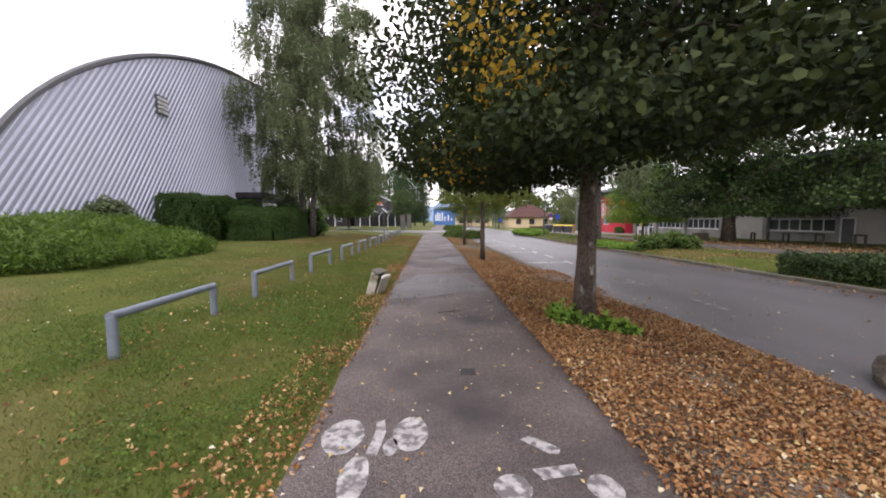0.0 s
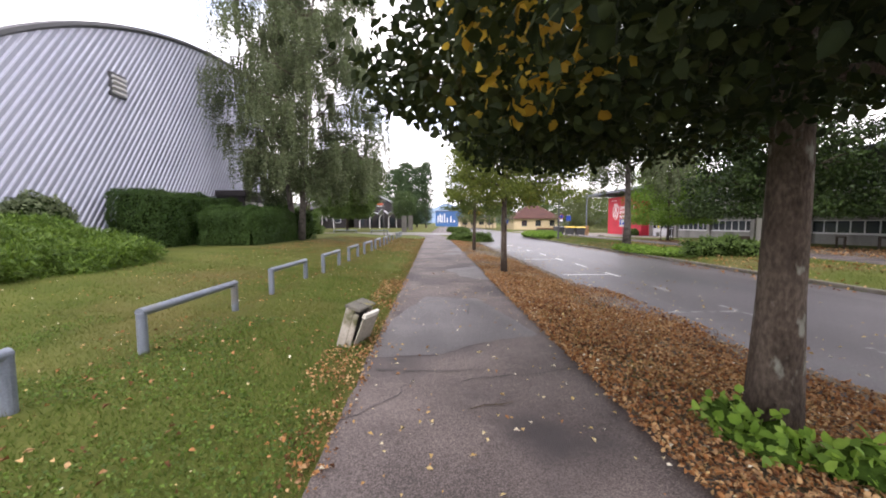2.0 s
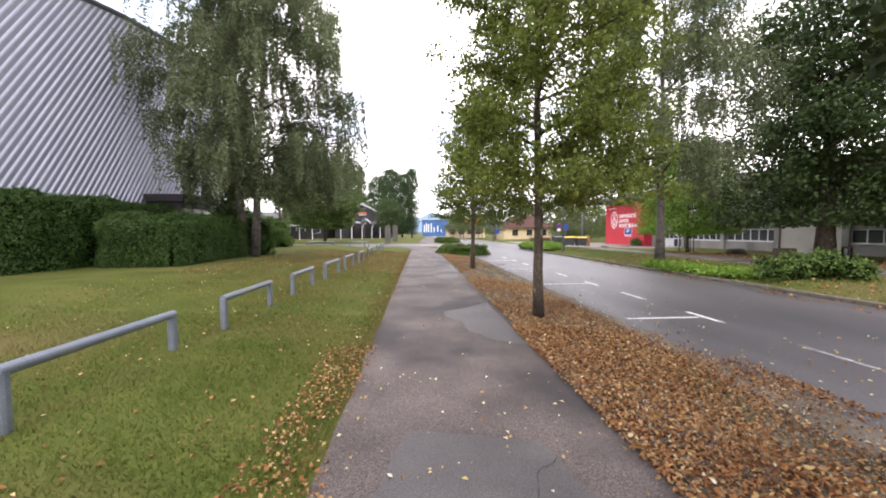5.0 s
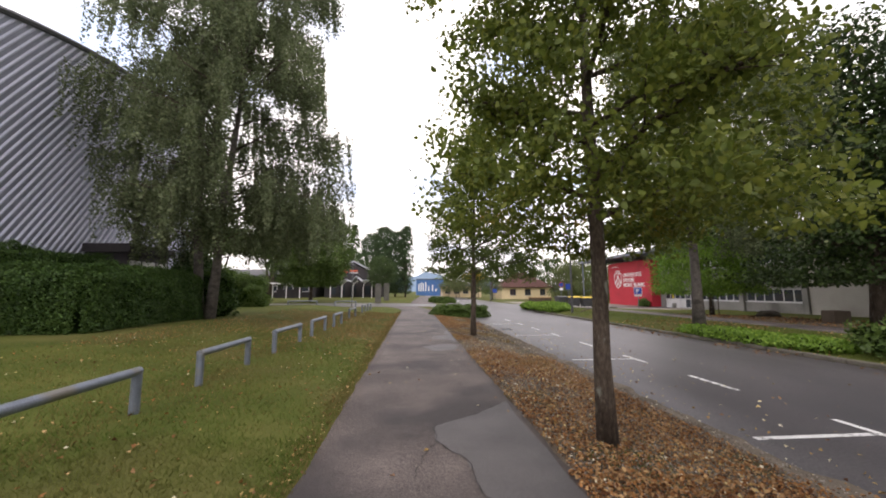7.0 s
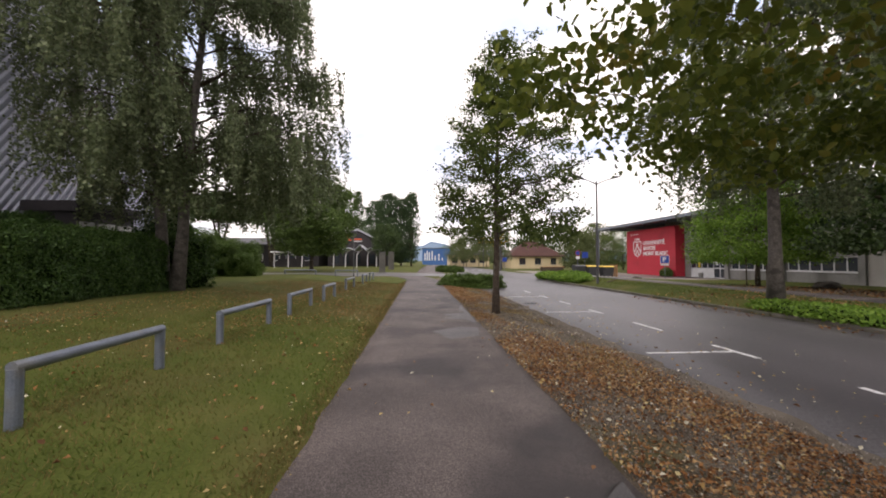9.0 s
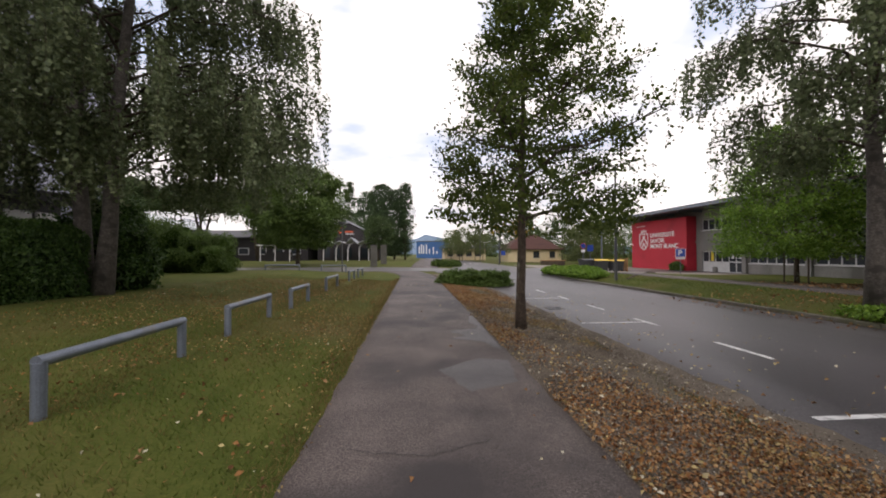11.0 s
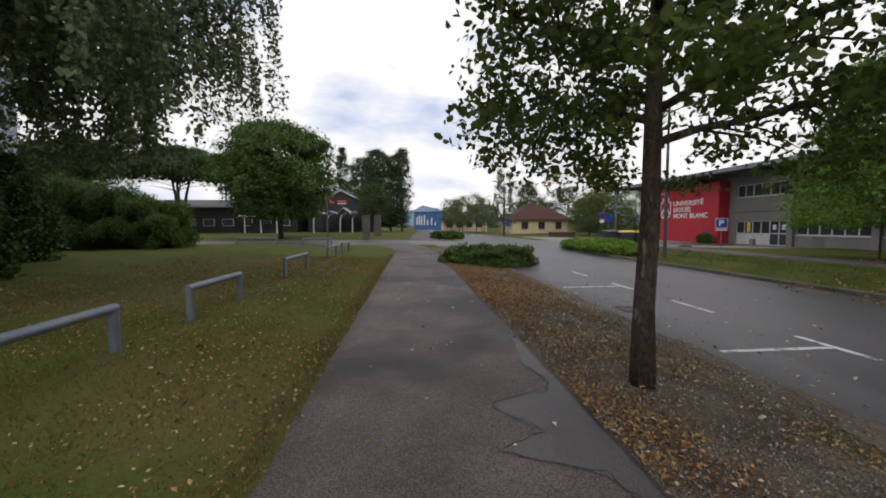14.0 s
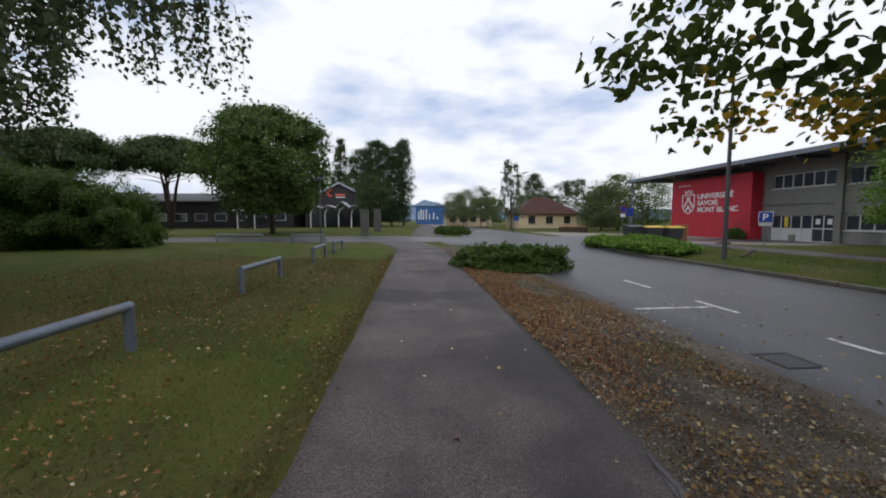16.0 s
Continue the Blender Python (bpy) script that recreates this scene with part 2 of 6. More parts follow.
M_BIRCHLEAF = leafmat("birch_leaf", [(0.0592, 0.0814, 0.0384), (0.126, 0.16, 0.0769), (0.221, 0.259, 0.136)], 0.35)
M_FRESH = leafmat("fresh_green_leaf", [(0.0708, 0.141, 0.017), (0.141, 0.255, 0.0312), (0.24, 0.368, 0.0567)], 0.35)
M_DARKLEAF = leafmat("dark_green_leaf", [(0.014, 0.03, 0.009), (0.032, 0.06, 0.014), (0.06, 0.1, 0.022)], 0.25)
M_MIDLEAF = leafmat("mid_green_leaf", [(0.0414, 0.0759, 0.0166), (0.0828, 0.138, 0.0276), (0.138, 0.207, 0.0483)], 0.3)
M_MIDDARK = leafmat("deep_green_leaf", [(0.0253, 0.0483, 0.0161), (0.0529, 0.0897, 0.0253), (0.0978, 0.144, 0.0437)], 0.28)
M_HEDGE = leafmat("hedge_leaf", [(0.018, 0.045, 0.01), (0.04, 0.085, 0.016), (0.08, 0.14, 0.028)], 0.25)
M_JUNIPER = leafmat("juniper_spray", [(0.03, 0.065, 0.008), (0.072, 0.13, 0.014), (0.13, 0.205, 0.024)], 0.25)
M_JUNICORE = material("juniper_inside", [(0.03, 0.055, 0.01), (0.07, 0.11, 0.02)], None, 3, 40, 1.0, 0.8, bump_dist=0.05, spec=0.0)
# shrub and hedge insides: shade between the leaves put in as dark colour
M_FRESHCORE = material("shrub_shaded_inside", [(0.02, 0.04, 0.008), (0.045, 0.08, 0.014)], None, 3, 40, 1.0, 0.8, bump_dist=0.05, spec=0.0)
M_HEDGECORE = material("hedge_shaded_inside", [(0.008, 0.014, 0.005), (0.02, 0.034, 0.01)], None, 3, 30, 1.0, 0.6, bump_dist=0.05, spec=0.0)
M_POPLAR = leafmat("poplar_leaf", [(0.0264, 0.054, 0.0216), (0.054, 0.096, 0.036), (0.096, 0.144, 0.06)], 0.25)
M_WILLOW = leafmat("willow_leaf", [(0.07, 0.09, 0.03), (0.12, 0.15, 0.05), (0.18, 0.21, 0.09)], 0.35)
M_BIN = material("grey_bin_plastic", [(0.03, 0.032, 0.036), (0.05, 0.052, 0.058)], None, 3, 40, 0.5, 0.1)
M_BINLID = material("yellow_bin_lid", [(0.6, 0.42, 0.03), (0.7, 0.5, 0.05)], None, 3, 40, 0.5, 0.1)
M_WOOD = material("weathered_dark_wood", [(0.04, 0.03, 0.022), (0.1, 0.075, 0.055)], None, 3, 50, 0.9, 0.5, stretch=(1, 1, 0.3))
M_BOXWOOD = material("orange_brown_timber", [(0.24, 0.12, 0.05), (0.36, 0.19, 0.08)], None, 3, 50, 0.8, 0.4)
M_ROCK = material("brown_rock", [(0.035, 0.028, 0.024), (0.075, 0.062, 0.05), (0.12, 0.1, 0.082)], None, 4, 30, 0.95, 0.8, bump_dist=0.03)
# aerial haze is mixed into this pale blue base colour
M_HILL = material("haze_tinted_hill", [(0.14, 0.2, 0.28), (0.2, 0.27, 0.35)], None, 0.004, 0.05, 1.0, 0, spec=0.0)
M_DARKPOST = material("dark_painted_post", [(0.05, 0.052, 0.058), (0.09, 0.092, 0.1)], None, 4, 40, 0.55, 0.1)
M_ORANGE = material("orange_logo_paint", [(0.7, 0.1, 0.04), (0.8, 0.15, 0.06)], None, 2, 20, 0.6, 0.03)
M_YELLOW = material("yellow_strip", [(0.65, 0.5, 0.04), (0.72, 0.56, 0.06)], None, 2, 20, 0.6, 0.03)

M_GLASS = bpy.data.materials.new("dark_window_glass")
M_GLASS.use_nodes = True
gb = M_GLASS.node_tree.nodes["Principled BSDF"]
gb.inputs["Base Color"].default_value = (0.035, 0.042, 0.05, 1)
gb.inputs["Roughness"].default_value, gb.inputs["IOR"].default_value = 0.06, 1.5

# ---- mesh helpers ----


class Shape:
    """Collects vertices and faces for one mesh."""

    def __init__(self):
        self.v, self.f = [], []

    def add(self, verts, faces):
        k = len(self.v)
        self.v += [tuple(p) for p in verts]
        self.f += [tuple(i + k for i in q) for q in faces]
        return self

    def box(self, x0, x1, y0, y1, z0, z1, c=0.0):
        """A box; c chamfers its upright and upper edges."""
        if c <= 0:
            p = [(x, y, z) for z in (z0, z1) for x, y in ((x0, y0), (x1, y0), (x1, y1), (x0, y1))]
            return self.add(p, [(3, 2, 1, 0), (4, 5, 6, 7), (0, 1, 5, 4), (1, 2, 6, 5), (2, 3, 7, 6), (3, 0, 4, 7)])
        def ring(d, z):
            a, b, e, g = x0 + d, x1 - d, y0 + d, y1 - d
            return [(a + c, e, z), (b - c, e, z), (b, e + c, z), (b, g - c, z), (b - c, g, z), (a + c, g, z), (a, g - c, z), (a, e + c, z)]
        p = ring(0, z0) + ring(0, z1 - c) + ring(c, z1)
        f = [tuple(range(7, -1, -1)), tuple(range(16, 24))]
        for r in (0, 8):
            f += [(r + i, r + (i + 1) % 8, r + 8 + (i + 1) % 8, r + 8 + i) for i in range(8)]
        return self.add(p, f)

    def tube(self, pts, radii, sides=8, cap=True):
        pts = [Vector(p) for p in pts]
        k, ring0 = len(self.v), None
        ref = Vector((0.3, 0.9, 0.1))
        for i, p in enumerate(pts):
            d = (pts[min(i + 1, len(pts) - 1)] - pts[max(i - 1, 0)]).normalized()
            a = d.cross(ref)
            if a.length < 0.1:
                a = d.cross(Vector((1, 0, 0)))
            a.normalize()
            b = d.cross(a)
            for s in range(sides):
                t = 2 * math.pi * s / sides
                self.v.append(tuple(p + (a * math.cos(t) + b * math.sin(t)) * radii[i]))
        for i in range(len(pts) - 1):
            for s in range(sides):
                q, w = k + i * sides, (s + 1) % sides
                self.f.append((q + s, q + w, q + sides + w, q + sides + s))
        if cap:
            self.f.append(tuple(k + s for s in range(sides)))
            self.f.append(tuple(k + (len(pts) - 1) * sides + s for s in range(sides - 1, -1, -1)))
        return self

    def prism(self, outline, lift):
        """A flat outline of points pushed along the vector lift."""
        n = len(outline)
        a = [Vector(p) for p in outline]
        b = [p + Vector(lift) for p in a]
        return self.add(a + b, [tuple(range(n)), tuple(range(2 * n - 1, n - 1, -1))] + [(i, i + n, (i + 1) % n + n, (i + 1) % n) for i in range(n)])

    def mesh(self, name, smooth=False):
        me = bpy.data.meshes.new(name)
        me.from_pydata(self.v, [], self.f)
        bm = bmesh.new()
        bm.from_mesh(me)
        bmesh.ops.recalc_face_normals(bm, faces=bm.faces)
        bm.to_mesh(me)
        bm.free()
        if smooth:
            me.polygons.foreach_set("use_smooth", [True] * len(me.polygons))
        return me


def part(name, shape, mat, parent=None, label="", smooth=False, at=None):
    me = shape if isinstance(shape, bpy.types.Mesh) else shape.mesh(name, smooth)
    if not me.materials:
        me.materials.append(mat)
    ob = new(name, me)
    ob.parent = parent
    if at is not None:
        ob.matrix_basis = at
    return tagged(ob, label) if label else ob


def thing(name, label, category, at=None, group="", kind=""):
    ob = new(name)
    ob.empty_display_size = 0.2
    if at is not None:
        ob.matrix_basis = at
    return tagged(ob, label, category, group, kind)


def fast_mesh(name, verts, faces, mat, smooth=False):
    """A mesh from arrays of vertices and of equal-sided faces."""
    me = bpy.data.meshes.new(name)
    verts, faces = np.asarray(verts, dtype=np.float32), np.asarray(faces, dtype=np.int32)
    n, k = faces.shape
    me.vertices.add(len(verts))
    me.vertices.foreach_set("co", verts.ravel())
    me.loops.add(n * k)
    me.loops.foreach_set("vertex_index", faces.ravel())
    me.polygons.add(n)
    me.polygons.foreach_set("loop_start", np.arange(n, dtype=np.int32) * k)
    me.polygons.foreach_set("loop_total", np.full(n, k, dtype=np.int32))
    if smooth:
        me.polygons.foreach_set("use_smooth", np.ones(n, dtype=bool))
    me.materials.append(mat)
    me.update(calc_edges=True)
    return me


def unit(a):
    return a / np.maximum(np.linalg.norm(a, axis=1, keepdims=True), 1e-6)


def leaves(rng, pts, size, mat, name, long=1.25, facing=None, spread=0.8, six=True, axis=None, axis_mix=0.0, curl=0.16, small=0.65):
    """Small folded leaves at the points; each leaf is an island of its own."""
    n = len(pts)
    nor = rng.normal(size=(n, 3)) * spread
    nor = unit(nor + (facing if facing is not None else np.array([0, 0, 0.6])))
    ax = rng.normal(size=(n, 3))
    if axis is not None:
        ax = ax * (1 - axis_mix) + axis * axis_mix
    ax = unit(ax - nor * np.sum(ax * nor, axis=1, keepdims=True))
    side = np.cross(nor, ax)
    s = (size * rng.uniform(small, 1.25, n))[:, None]
    L, W = s * long, s * 0.5
    fold = nor * s * curl * rng.uniform(0.2, 1.6, n)[:, None]
    if six:
        v = np.stack([pts, pts + ax * L * 0.25 + side * W * 0.85 + fold, pts + ax * L * 0.68 + side * W * 0.75 + fold, pts + ax * L,
                      pts + ax * L * 0.68 - side * W * 0.75 + fold, pts + ax * L * 0.25 - side * W * 0.85 + fold], axis=1).reshape(-1, 3)
        k = np.arange(n)[:, None] * 6
        f = np.concatenate([k + np.array([[0, 1, 2, 3]]), k + np.array([[0, 3, 4, 5]])])
    else:
        v = np.stack([pts, pts + ax * L * 0.45 + side * W + fold, pts + ax * L, pts + ax * L * 0.45 - side * W + fold], axis=1).reshape(-1, 3)
        k = np.arange(n)[:, None] * 4
        f = np.concatenate([k + np.array([[0, 1, 2]]), k + np.array([[0, 2, 3]])])
    return fast_mesh(name, v, f, mat)


def smoothstep(a, b, x):
    t = min(1.0, max(0.0, (x - a) / (b - a)))
    return t * t * (3 - 2 * t)


def gz(x, y):
    """Height of the ground: level by the walk, lower on the road, falling gently to the building, rising past the side street."""
    lawn = 0.12 * smoothstep(1.2, 3.3, -x) * smoothstep(6, 16, y) + 0.3 * smoothstep(4.5, 9, -x)
    road_dip = -0.18 * smoothstep(1.5, 3.7, x) * (1 - smoothstep(10.45, 11.7, x)) * (1 - smoothstep(40, 50, y))
    return road_dip - 0.28 * smoothstep(14, 26, x) * smoothstep(8, 40, y) + lawn * (1 - smoothstep(44, 49, y)) + 0.42 * smoothstep(46, 66, y) * smoothstep(-6, 4, -x)


# ---- trees ----


def grow(rng, height, clear, radius, limbs, rise, droop=0.0, twigs=9, twig=0.45, lean=(0, 0), r0=0.12, flat=1.0, path_side=1.0):
    """A trunk line, limbs that bend, and twigs; gives the wood and points along the twigs with their direction."""
    wood, boughs, pts, way = Shape(), [], [], []
    n = 9
    line = [Vector((lean[0] * (i / n) ** 1.3 + 0.01 * math.sin(i * 1.7 + r0 * 40), lean[1] * (i / n) ** 1.3 + 0.01 * math.sin(i * 2.3), height * 0.94 * i / n)) for i in range(n + 1)]
    line[0] = Vector((0, 0, -0.05))
    rad = [r0 * (1.22 if i == 0 else 1.0) * (1 - 0.93 * (i / n) ** 1.1) + 0.008 for i in range(n + 1)]
    wood.tube(line, rad, 12)
    for i in range(limbs):
        u = (i + rng.uniform(0.1, 0.9)) / limbs
        h = clear + (height * 0.93 - clear) * u
        k = h / (height * 0.94) * n
        j = min(int(k), n - 1)
        base = line[j].lerp(line[j + 1], k - j)
        a = i * 2.399963 + rng.uniform(-0.4, 0.4)
        L = radius(u) * rng.uniform(0.75, 1.12)
        L *= path_side if math.cos(a) < -0.35 else 1.0
        out = Vector((math.cos(a), math.sin(a), 0))
        up = rise * (0.75 + 0.6 * u)
        r = max(0.012, r0 * 0.42 * (1 - 0.7 * u))
        poly = [base]
        for s in range(1, 6):
            q = s / 5
            poly.append(base + out * (L * q) + Vector((0, 0, L * (up * q - (droop + 0.25 * up) * q * q))) + Vector(rng.normal(size=3) * 0.05 * L * q))
        limb_wood = Shape()
        boughs.append(limb_wood)
        limb_wood.tube(poly, [r * (1 - 0.8 * s / 5) + 0.004 for s in range(6)], 6)
        for t in range(twigs):
            q = 0.18 + 0.82 * (t + rng.uniform(0, 1)) / twigs
            k2 = min(int(q * 5), 4)
            p = poly[k2].lerp(poly[k2 + 1], q * 5 - k2)
            d = Vector(rng.normal(size=3))
            d.z *= 0.55 * flat
            d = (d.normalized() + out * 0.5 + Vector((0, 0, 0.1 - droop))).normalized()
            tl = L * twig * rng.uniform(0.5, 1.1) * (1.1 - 0.4 * q)
            end = p + d * tl
            mid = p.lerp(end, 0.5) + Vector((0, 0, 0.06 * tl))
            limb_wood.tube([p, mid, end], [r * 0.3 + 0.003, r * 0.2 + 0.003, 0.003], 4, cap=False)
            for w in range(5):
                e = (w + 0.5) / 5
                pts.append(p.lerp(mid, e * 2) if e < 0.5 else mid.lerp(end, e * 2 - 1))
                way.append(d)
    return wood, boughs, np.array([tuple(p) for p in pts]), np.array([tuple(p) for p in way])


def broad_tree(name, label, x, y, seed, height, clear, radius, limbs, rise, per, size, mat, bark=M_BARK, jitter=0.22, r0=0.12, twigs=9, twig=0.45, lean=(0, 0), six=True, group="", accents=(), flat_jitter=0.8, path_side=1.0, droop=0.0, category="tree", clumps=0, clump_leaves=60, clump_size=0.3, near=True, low_bias=1.15, outer=0.45, low=None, shift=(0, 0), keep=None):
    """A tree with a trunk, limbs and twigs, leaves along the twigs and denser leaf clumps between them."""
    rng = np.random.default_rng(seed)
    wood, boughs, pts, way = grow(rng, height, clear, radius, limbs, rise, droop, twigs, twig, lean, r0, path_side=path_side)
    t = thing(name, label, category, pose(x, y, gz(x, y)), group)
    part("trunk", wood, bark, t, smooth=True)
    if near:
        for b in boughs:
            part("limb", b, bark, t, smooth=True)
    else:
        joined = Shape()
        for b in boughs:
            joined.add(b.v, b.f)
        part("branching", joined, bark, t, smooth=True)
    p = np.repeat(pts, per, axis=0)
    p = p + rng.normal(size=p.shape) * jitter * np.array([1, 1, flat_jitter])
    floor_z = clear * 0.9 if low is None else low
    if clumps:
        u = rng.uniform(0.0, 1.0, clumps) ** low_bias
        a = rng.uniform(0, 2 * math.pi, clumps)
        rr = np.array([radius(q) for q in u]) * rng.uniform(0, 1, clumps) ** outer * rng.uniform(0.9, 1.08, clumps)
        c = np.stack([np.cos(a) * rr + lean[0] * u + shift[0], np.sin(a) * rr + lean[1] * u + shift[1], floor_z + 0.15 + (height - floor_z) * u + rise * 0.35 * rr - 0.3 * rr * (1 - u)], axis=1)
        c[:, 2] = np.maximum(c[:, 2], floor_z + rng.uniform(0.0, 0.5, clumps))
        q = np.repeat(c, clump_leaves, axis=0)
        q = q + rng.normal(size=q.shape) * clump_size * np.array([1, 1, 0.6])
        p = np.concatenate([p, q])
    p = p[p[:, 2] > floor_z - 0.1 * rng.uniform(0, 1, len(p))]
    if keep is not None:
        p = p[keep(p)]
    c = np.array([0, 0, height * 0.55])
    face = unit(p - c) * 0.4 + np.array([0, 0, 0.5])
    for ax, ay, az_, rad in accents:
        close = np.linalg.norm(p - np.array((ax, ay, az_)), axis=1) + rng.normal(size=len(p)) * 0.2 < rad
        if close.any():
            tagged(part("yellow_bough", leaves(rng, p[close], size, M_YELLOWLEAF, name + "_yellow", facing=face[close], six=six), M_YELLOWLEAF, t, "cluster of yellow autumn leaves"), "cluster of yellow autumn leaves", kind="stuff")
        p, face = p[~close], face[~close]
    part("crown", leaves(rng, p, size, mat, name + "_crown", facing=face, six=six), mat, t)
    return t


def weeping_tree(name, label, x, y, seed, height, clear, spread, stems, size, mat, hang=1.8, bark=M_BIRCHBARK, r0=0.14, group="", per=26, category="birch tree", limbs=20, sprays=7, strands=9, hall_side=1.0, low_limbs=0):
    """A birch: upright stems, rising limbs, side sprays along them, and bunches of leafy strands that hang from each spray."""
    rng = np.random.default_rng(seed)
    t = thing(name, label, category, pose(x, y, gz(x, y)), group)
    limb_wood, P, H, O = Shape(), [], [], []
    for s in range(stems):
        a = s * 2.4 + 0.3
        off = 0.3 if stems > 1 else 0.0
        leanx, leany = math.cos(a) * 0.07 * height * (stems > 1), math.sin(a) * 0.07 * height * (stems > 1)
        n = 8
        line = [Vector((off * math.cos(a) + leanx * (i / n) ** 1.2 + 0.05 * math.sin(i * 1.9 + s), off * math.sin(a) + leany * (i / n) ** 1.2 + 0.05 * math.sin(i * 2.6), height * 0.95 * i / n - 0.04)) for i in range(n + 1)]
        part("trunk", Shape().tube(line, [r0 * (1.3 if i == 0 else 1) * (1 - 0.93 * i / n) + 0.01 for i in range(n + 1)], 12), bark, t, smooth=True)
        for i in range(limbs + low_limbs):
            low = i >= limbs
            u = rng.uniform(0.03, 0.24) if low else (i + rng.uniform(0, 1)) / limbs
            h = clear + (height * 0.93 - clear) * u
            k = h / (height * 0.95) * n
            j = min(int(k), n - 1)
            base = line[j].lerp(line[j + 1], k - j)
            ang = rng.uniform(-0.45, 0.75) if low else i * 2.4 + s + rng.uniform(-0.4, 0.4)
            L = spread * rng.uniform(0.8, 0.95) if low else spread * (0.4 + 0.6 * math.sin(math.pi * (0.22 + 0.72 * u))) * rng.uniform(0.55, 0.95)
            L *= hall_side if math.cos(ang) < -0.1 else 1.0
            out = Vector((math.cos(ang), math.sin(ang), 0))
            qs = (0, 0.2, 0.4, 0.6, 0.8, 1)
            poly = [base + out * (L * q) + Vector((0, 0, L * (0.8 * q - 0.62 * q * q))) + Vector(rng.normal(size=3) * 0.05 * L * q) for q in qs]
            limb_wood.tube(poly, [0.04 * (1 - 0.85 * q) + 0.005 for q in qs], 5)
            for m in range(sprays):
                q = (0.28 + 0.72 * (m + rng.uniform(0.2, 1.0)) / sprays) * 5
                k2 = min(int(q), 4)
                p = poly[k2].lerp(poly[k2 + 1], min(1.0, q - k2))
                turn = ang + rng.choice((-1, 1)) * rng.uniform(0.2, 1.3)
                way = Vector((math.cos(turn), math.sin(turn), rng.uniform(-0.1, 0.45)))
                reach = rng.uniform(0.5, 1.25) * (0.55 + 0.09 * spread)
                limb_wood.tube([p, p + way * reach * 0.6 + Vector((0, 0, 0.06)), p + way * reach - Vector((0, 0, 0.12))], [0.014, 0.009, 0.005], 4, cap=False)
                for w in range(strands):
                    e = (w + rng.uniform(0, 1)) / strands
                    start = p + way * reach * e + Vector(rng.normal(size=3) * 0.09)
                    ln = min(hang * rng.uniform(0.25, 1.0) * (0.55 + 0.5 * q / 5), start.z - clear * 0.8)
                    if ln < 0.15:
                        continue
                    sway = way * rng.uniform(0.05, 0.2)
                    P.append(tuple(start))
                    H.append(ln)
                    O.append((sway.x, sway.y, 0.0))
                    if w % 2 == 0:
                        limb_wood.tube([start, start + sway * ln * 0.7 + Vector((0, 0, -ln * 0.45)), start + sway * ln + Vector((0, 0, -ln))], [0.006, 0.004, 0.003], 3, cap=False)
    part("branching", limb_wood, M_BARK, t, smooth=True)
    P, H, O = np.array(P), np.array(H), np.array(O)
    number = np.maximum(3, (per * H / hang * 1.5)).astype(int)
    P, H, O = np.repeat(P, number, axis=0), np.repeat(H, number), np.repeat(O, number, axis=0)
    q = rng.uniform(0, 1, len(P))
    pts = P + O * (H * np.sqrt(q))[:, None] * 1.0
    pts[:, 2] -= H * q
    pts = pts + rng.normal(size=pts.shape) * 0.055
    axis = np.tile(np.array([[0, 0, -1.0]]), (len(pts), 1))
    part("crown", leaves(rng, pts, size, mat, name + "_crown", facing=np.array([0, 0, 0.25]), spread=1.0, six=False, axis=axis, axis_mix=0.55), mat, t)
    return t


def shrub(name, label, seed, blobs, count, size, mat, long=1.25, up=0.0, group="", category="shrub", lumps=0.25, six=False, core_mat=None):
    """A shrub of overlapping rounded masses: an inside coloured dark for shade, and many leaves on the outside. blobs:
    (x, y, z, rx, ry, rz).
    """
    rng = np.random.default_rng(seed)
    at = (sum(b[0] for b in blobs) / len(blobs), sum(b[1] for b in blobs) / len(blobs))
    t = thing(name, label, category, pose(at[0], at[1], gz(*at)), group)
    blobs = [(b[0] - at[0], b[1] - at[1], *b[2:]) for b in blobs]
    core = bmesh.new()
    tot = sum(b[3] * b[4] + b[3] * b[5] + b[4] * b[5] for b in blobs)
    allp, alln = [], []
    for x, y, z, rx, ry, rz in blobs:
        got = bmesh.ops.create_icosphere(core, subdivisions=3, radius=1.0)["verts"]
        for v in got:
            d = v.co.copy()
            k = 0.86 * (1 + lumps * noise.noise(d * 2.2 + Vector((x, y, seed))))
            v.co = Vector((x + d.x * rx * k, y + d.y * ry * k, max(-0.12, z + d.z * rz * k)))
        n = int(count * (rx * ry + rx * rz + ry * rz) / tot)
        d = unit(rng.normal(size=(n, 3)))
        k = np.array([1 + lumps * noise.noise(Vector(q) * 2.2 + Vector((x, y, seed))) for q in d]) * rng.uniform(0.84, 1.04, n)
        p = np.stack([x + d[:, 0] * rx * k, y + d[:, 1] * ry * k, z + d[:, 2] * rz * k], axis=1)
        ok = p[:, 2] > -0.08
        allp.append(p[ok])
        alln.append(d[ok])
    me = bpy.data.meshes.new(name + "_inside")
    core.to_mesh(me)
    core.free()
    me.polygons.foreach_set("use_smooth", [True] * len(me.polygons))
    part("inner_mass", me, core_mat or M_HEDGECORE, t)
    p, d = np.concatenate(allp), np.concatenate(alln)
    ax = d * 0.6 + np.array([0, 0, up])
    part("foliage", leaves(rng, p, size, mat, name + "_leaves", long=long, facing=d * 0.7 + np.array([0, 0, 0.3]), six=six, axis=ax, axis_mix=0.55), mat, t)
    return t


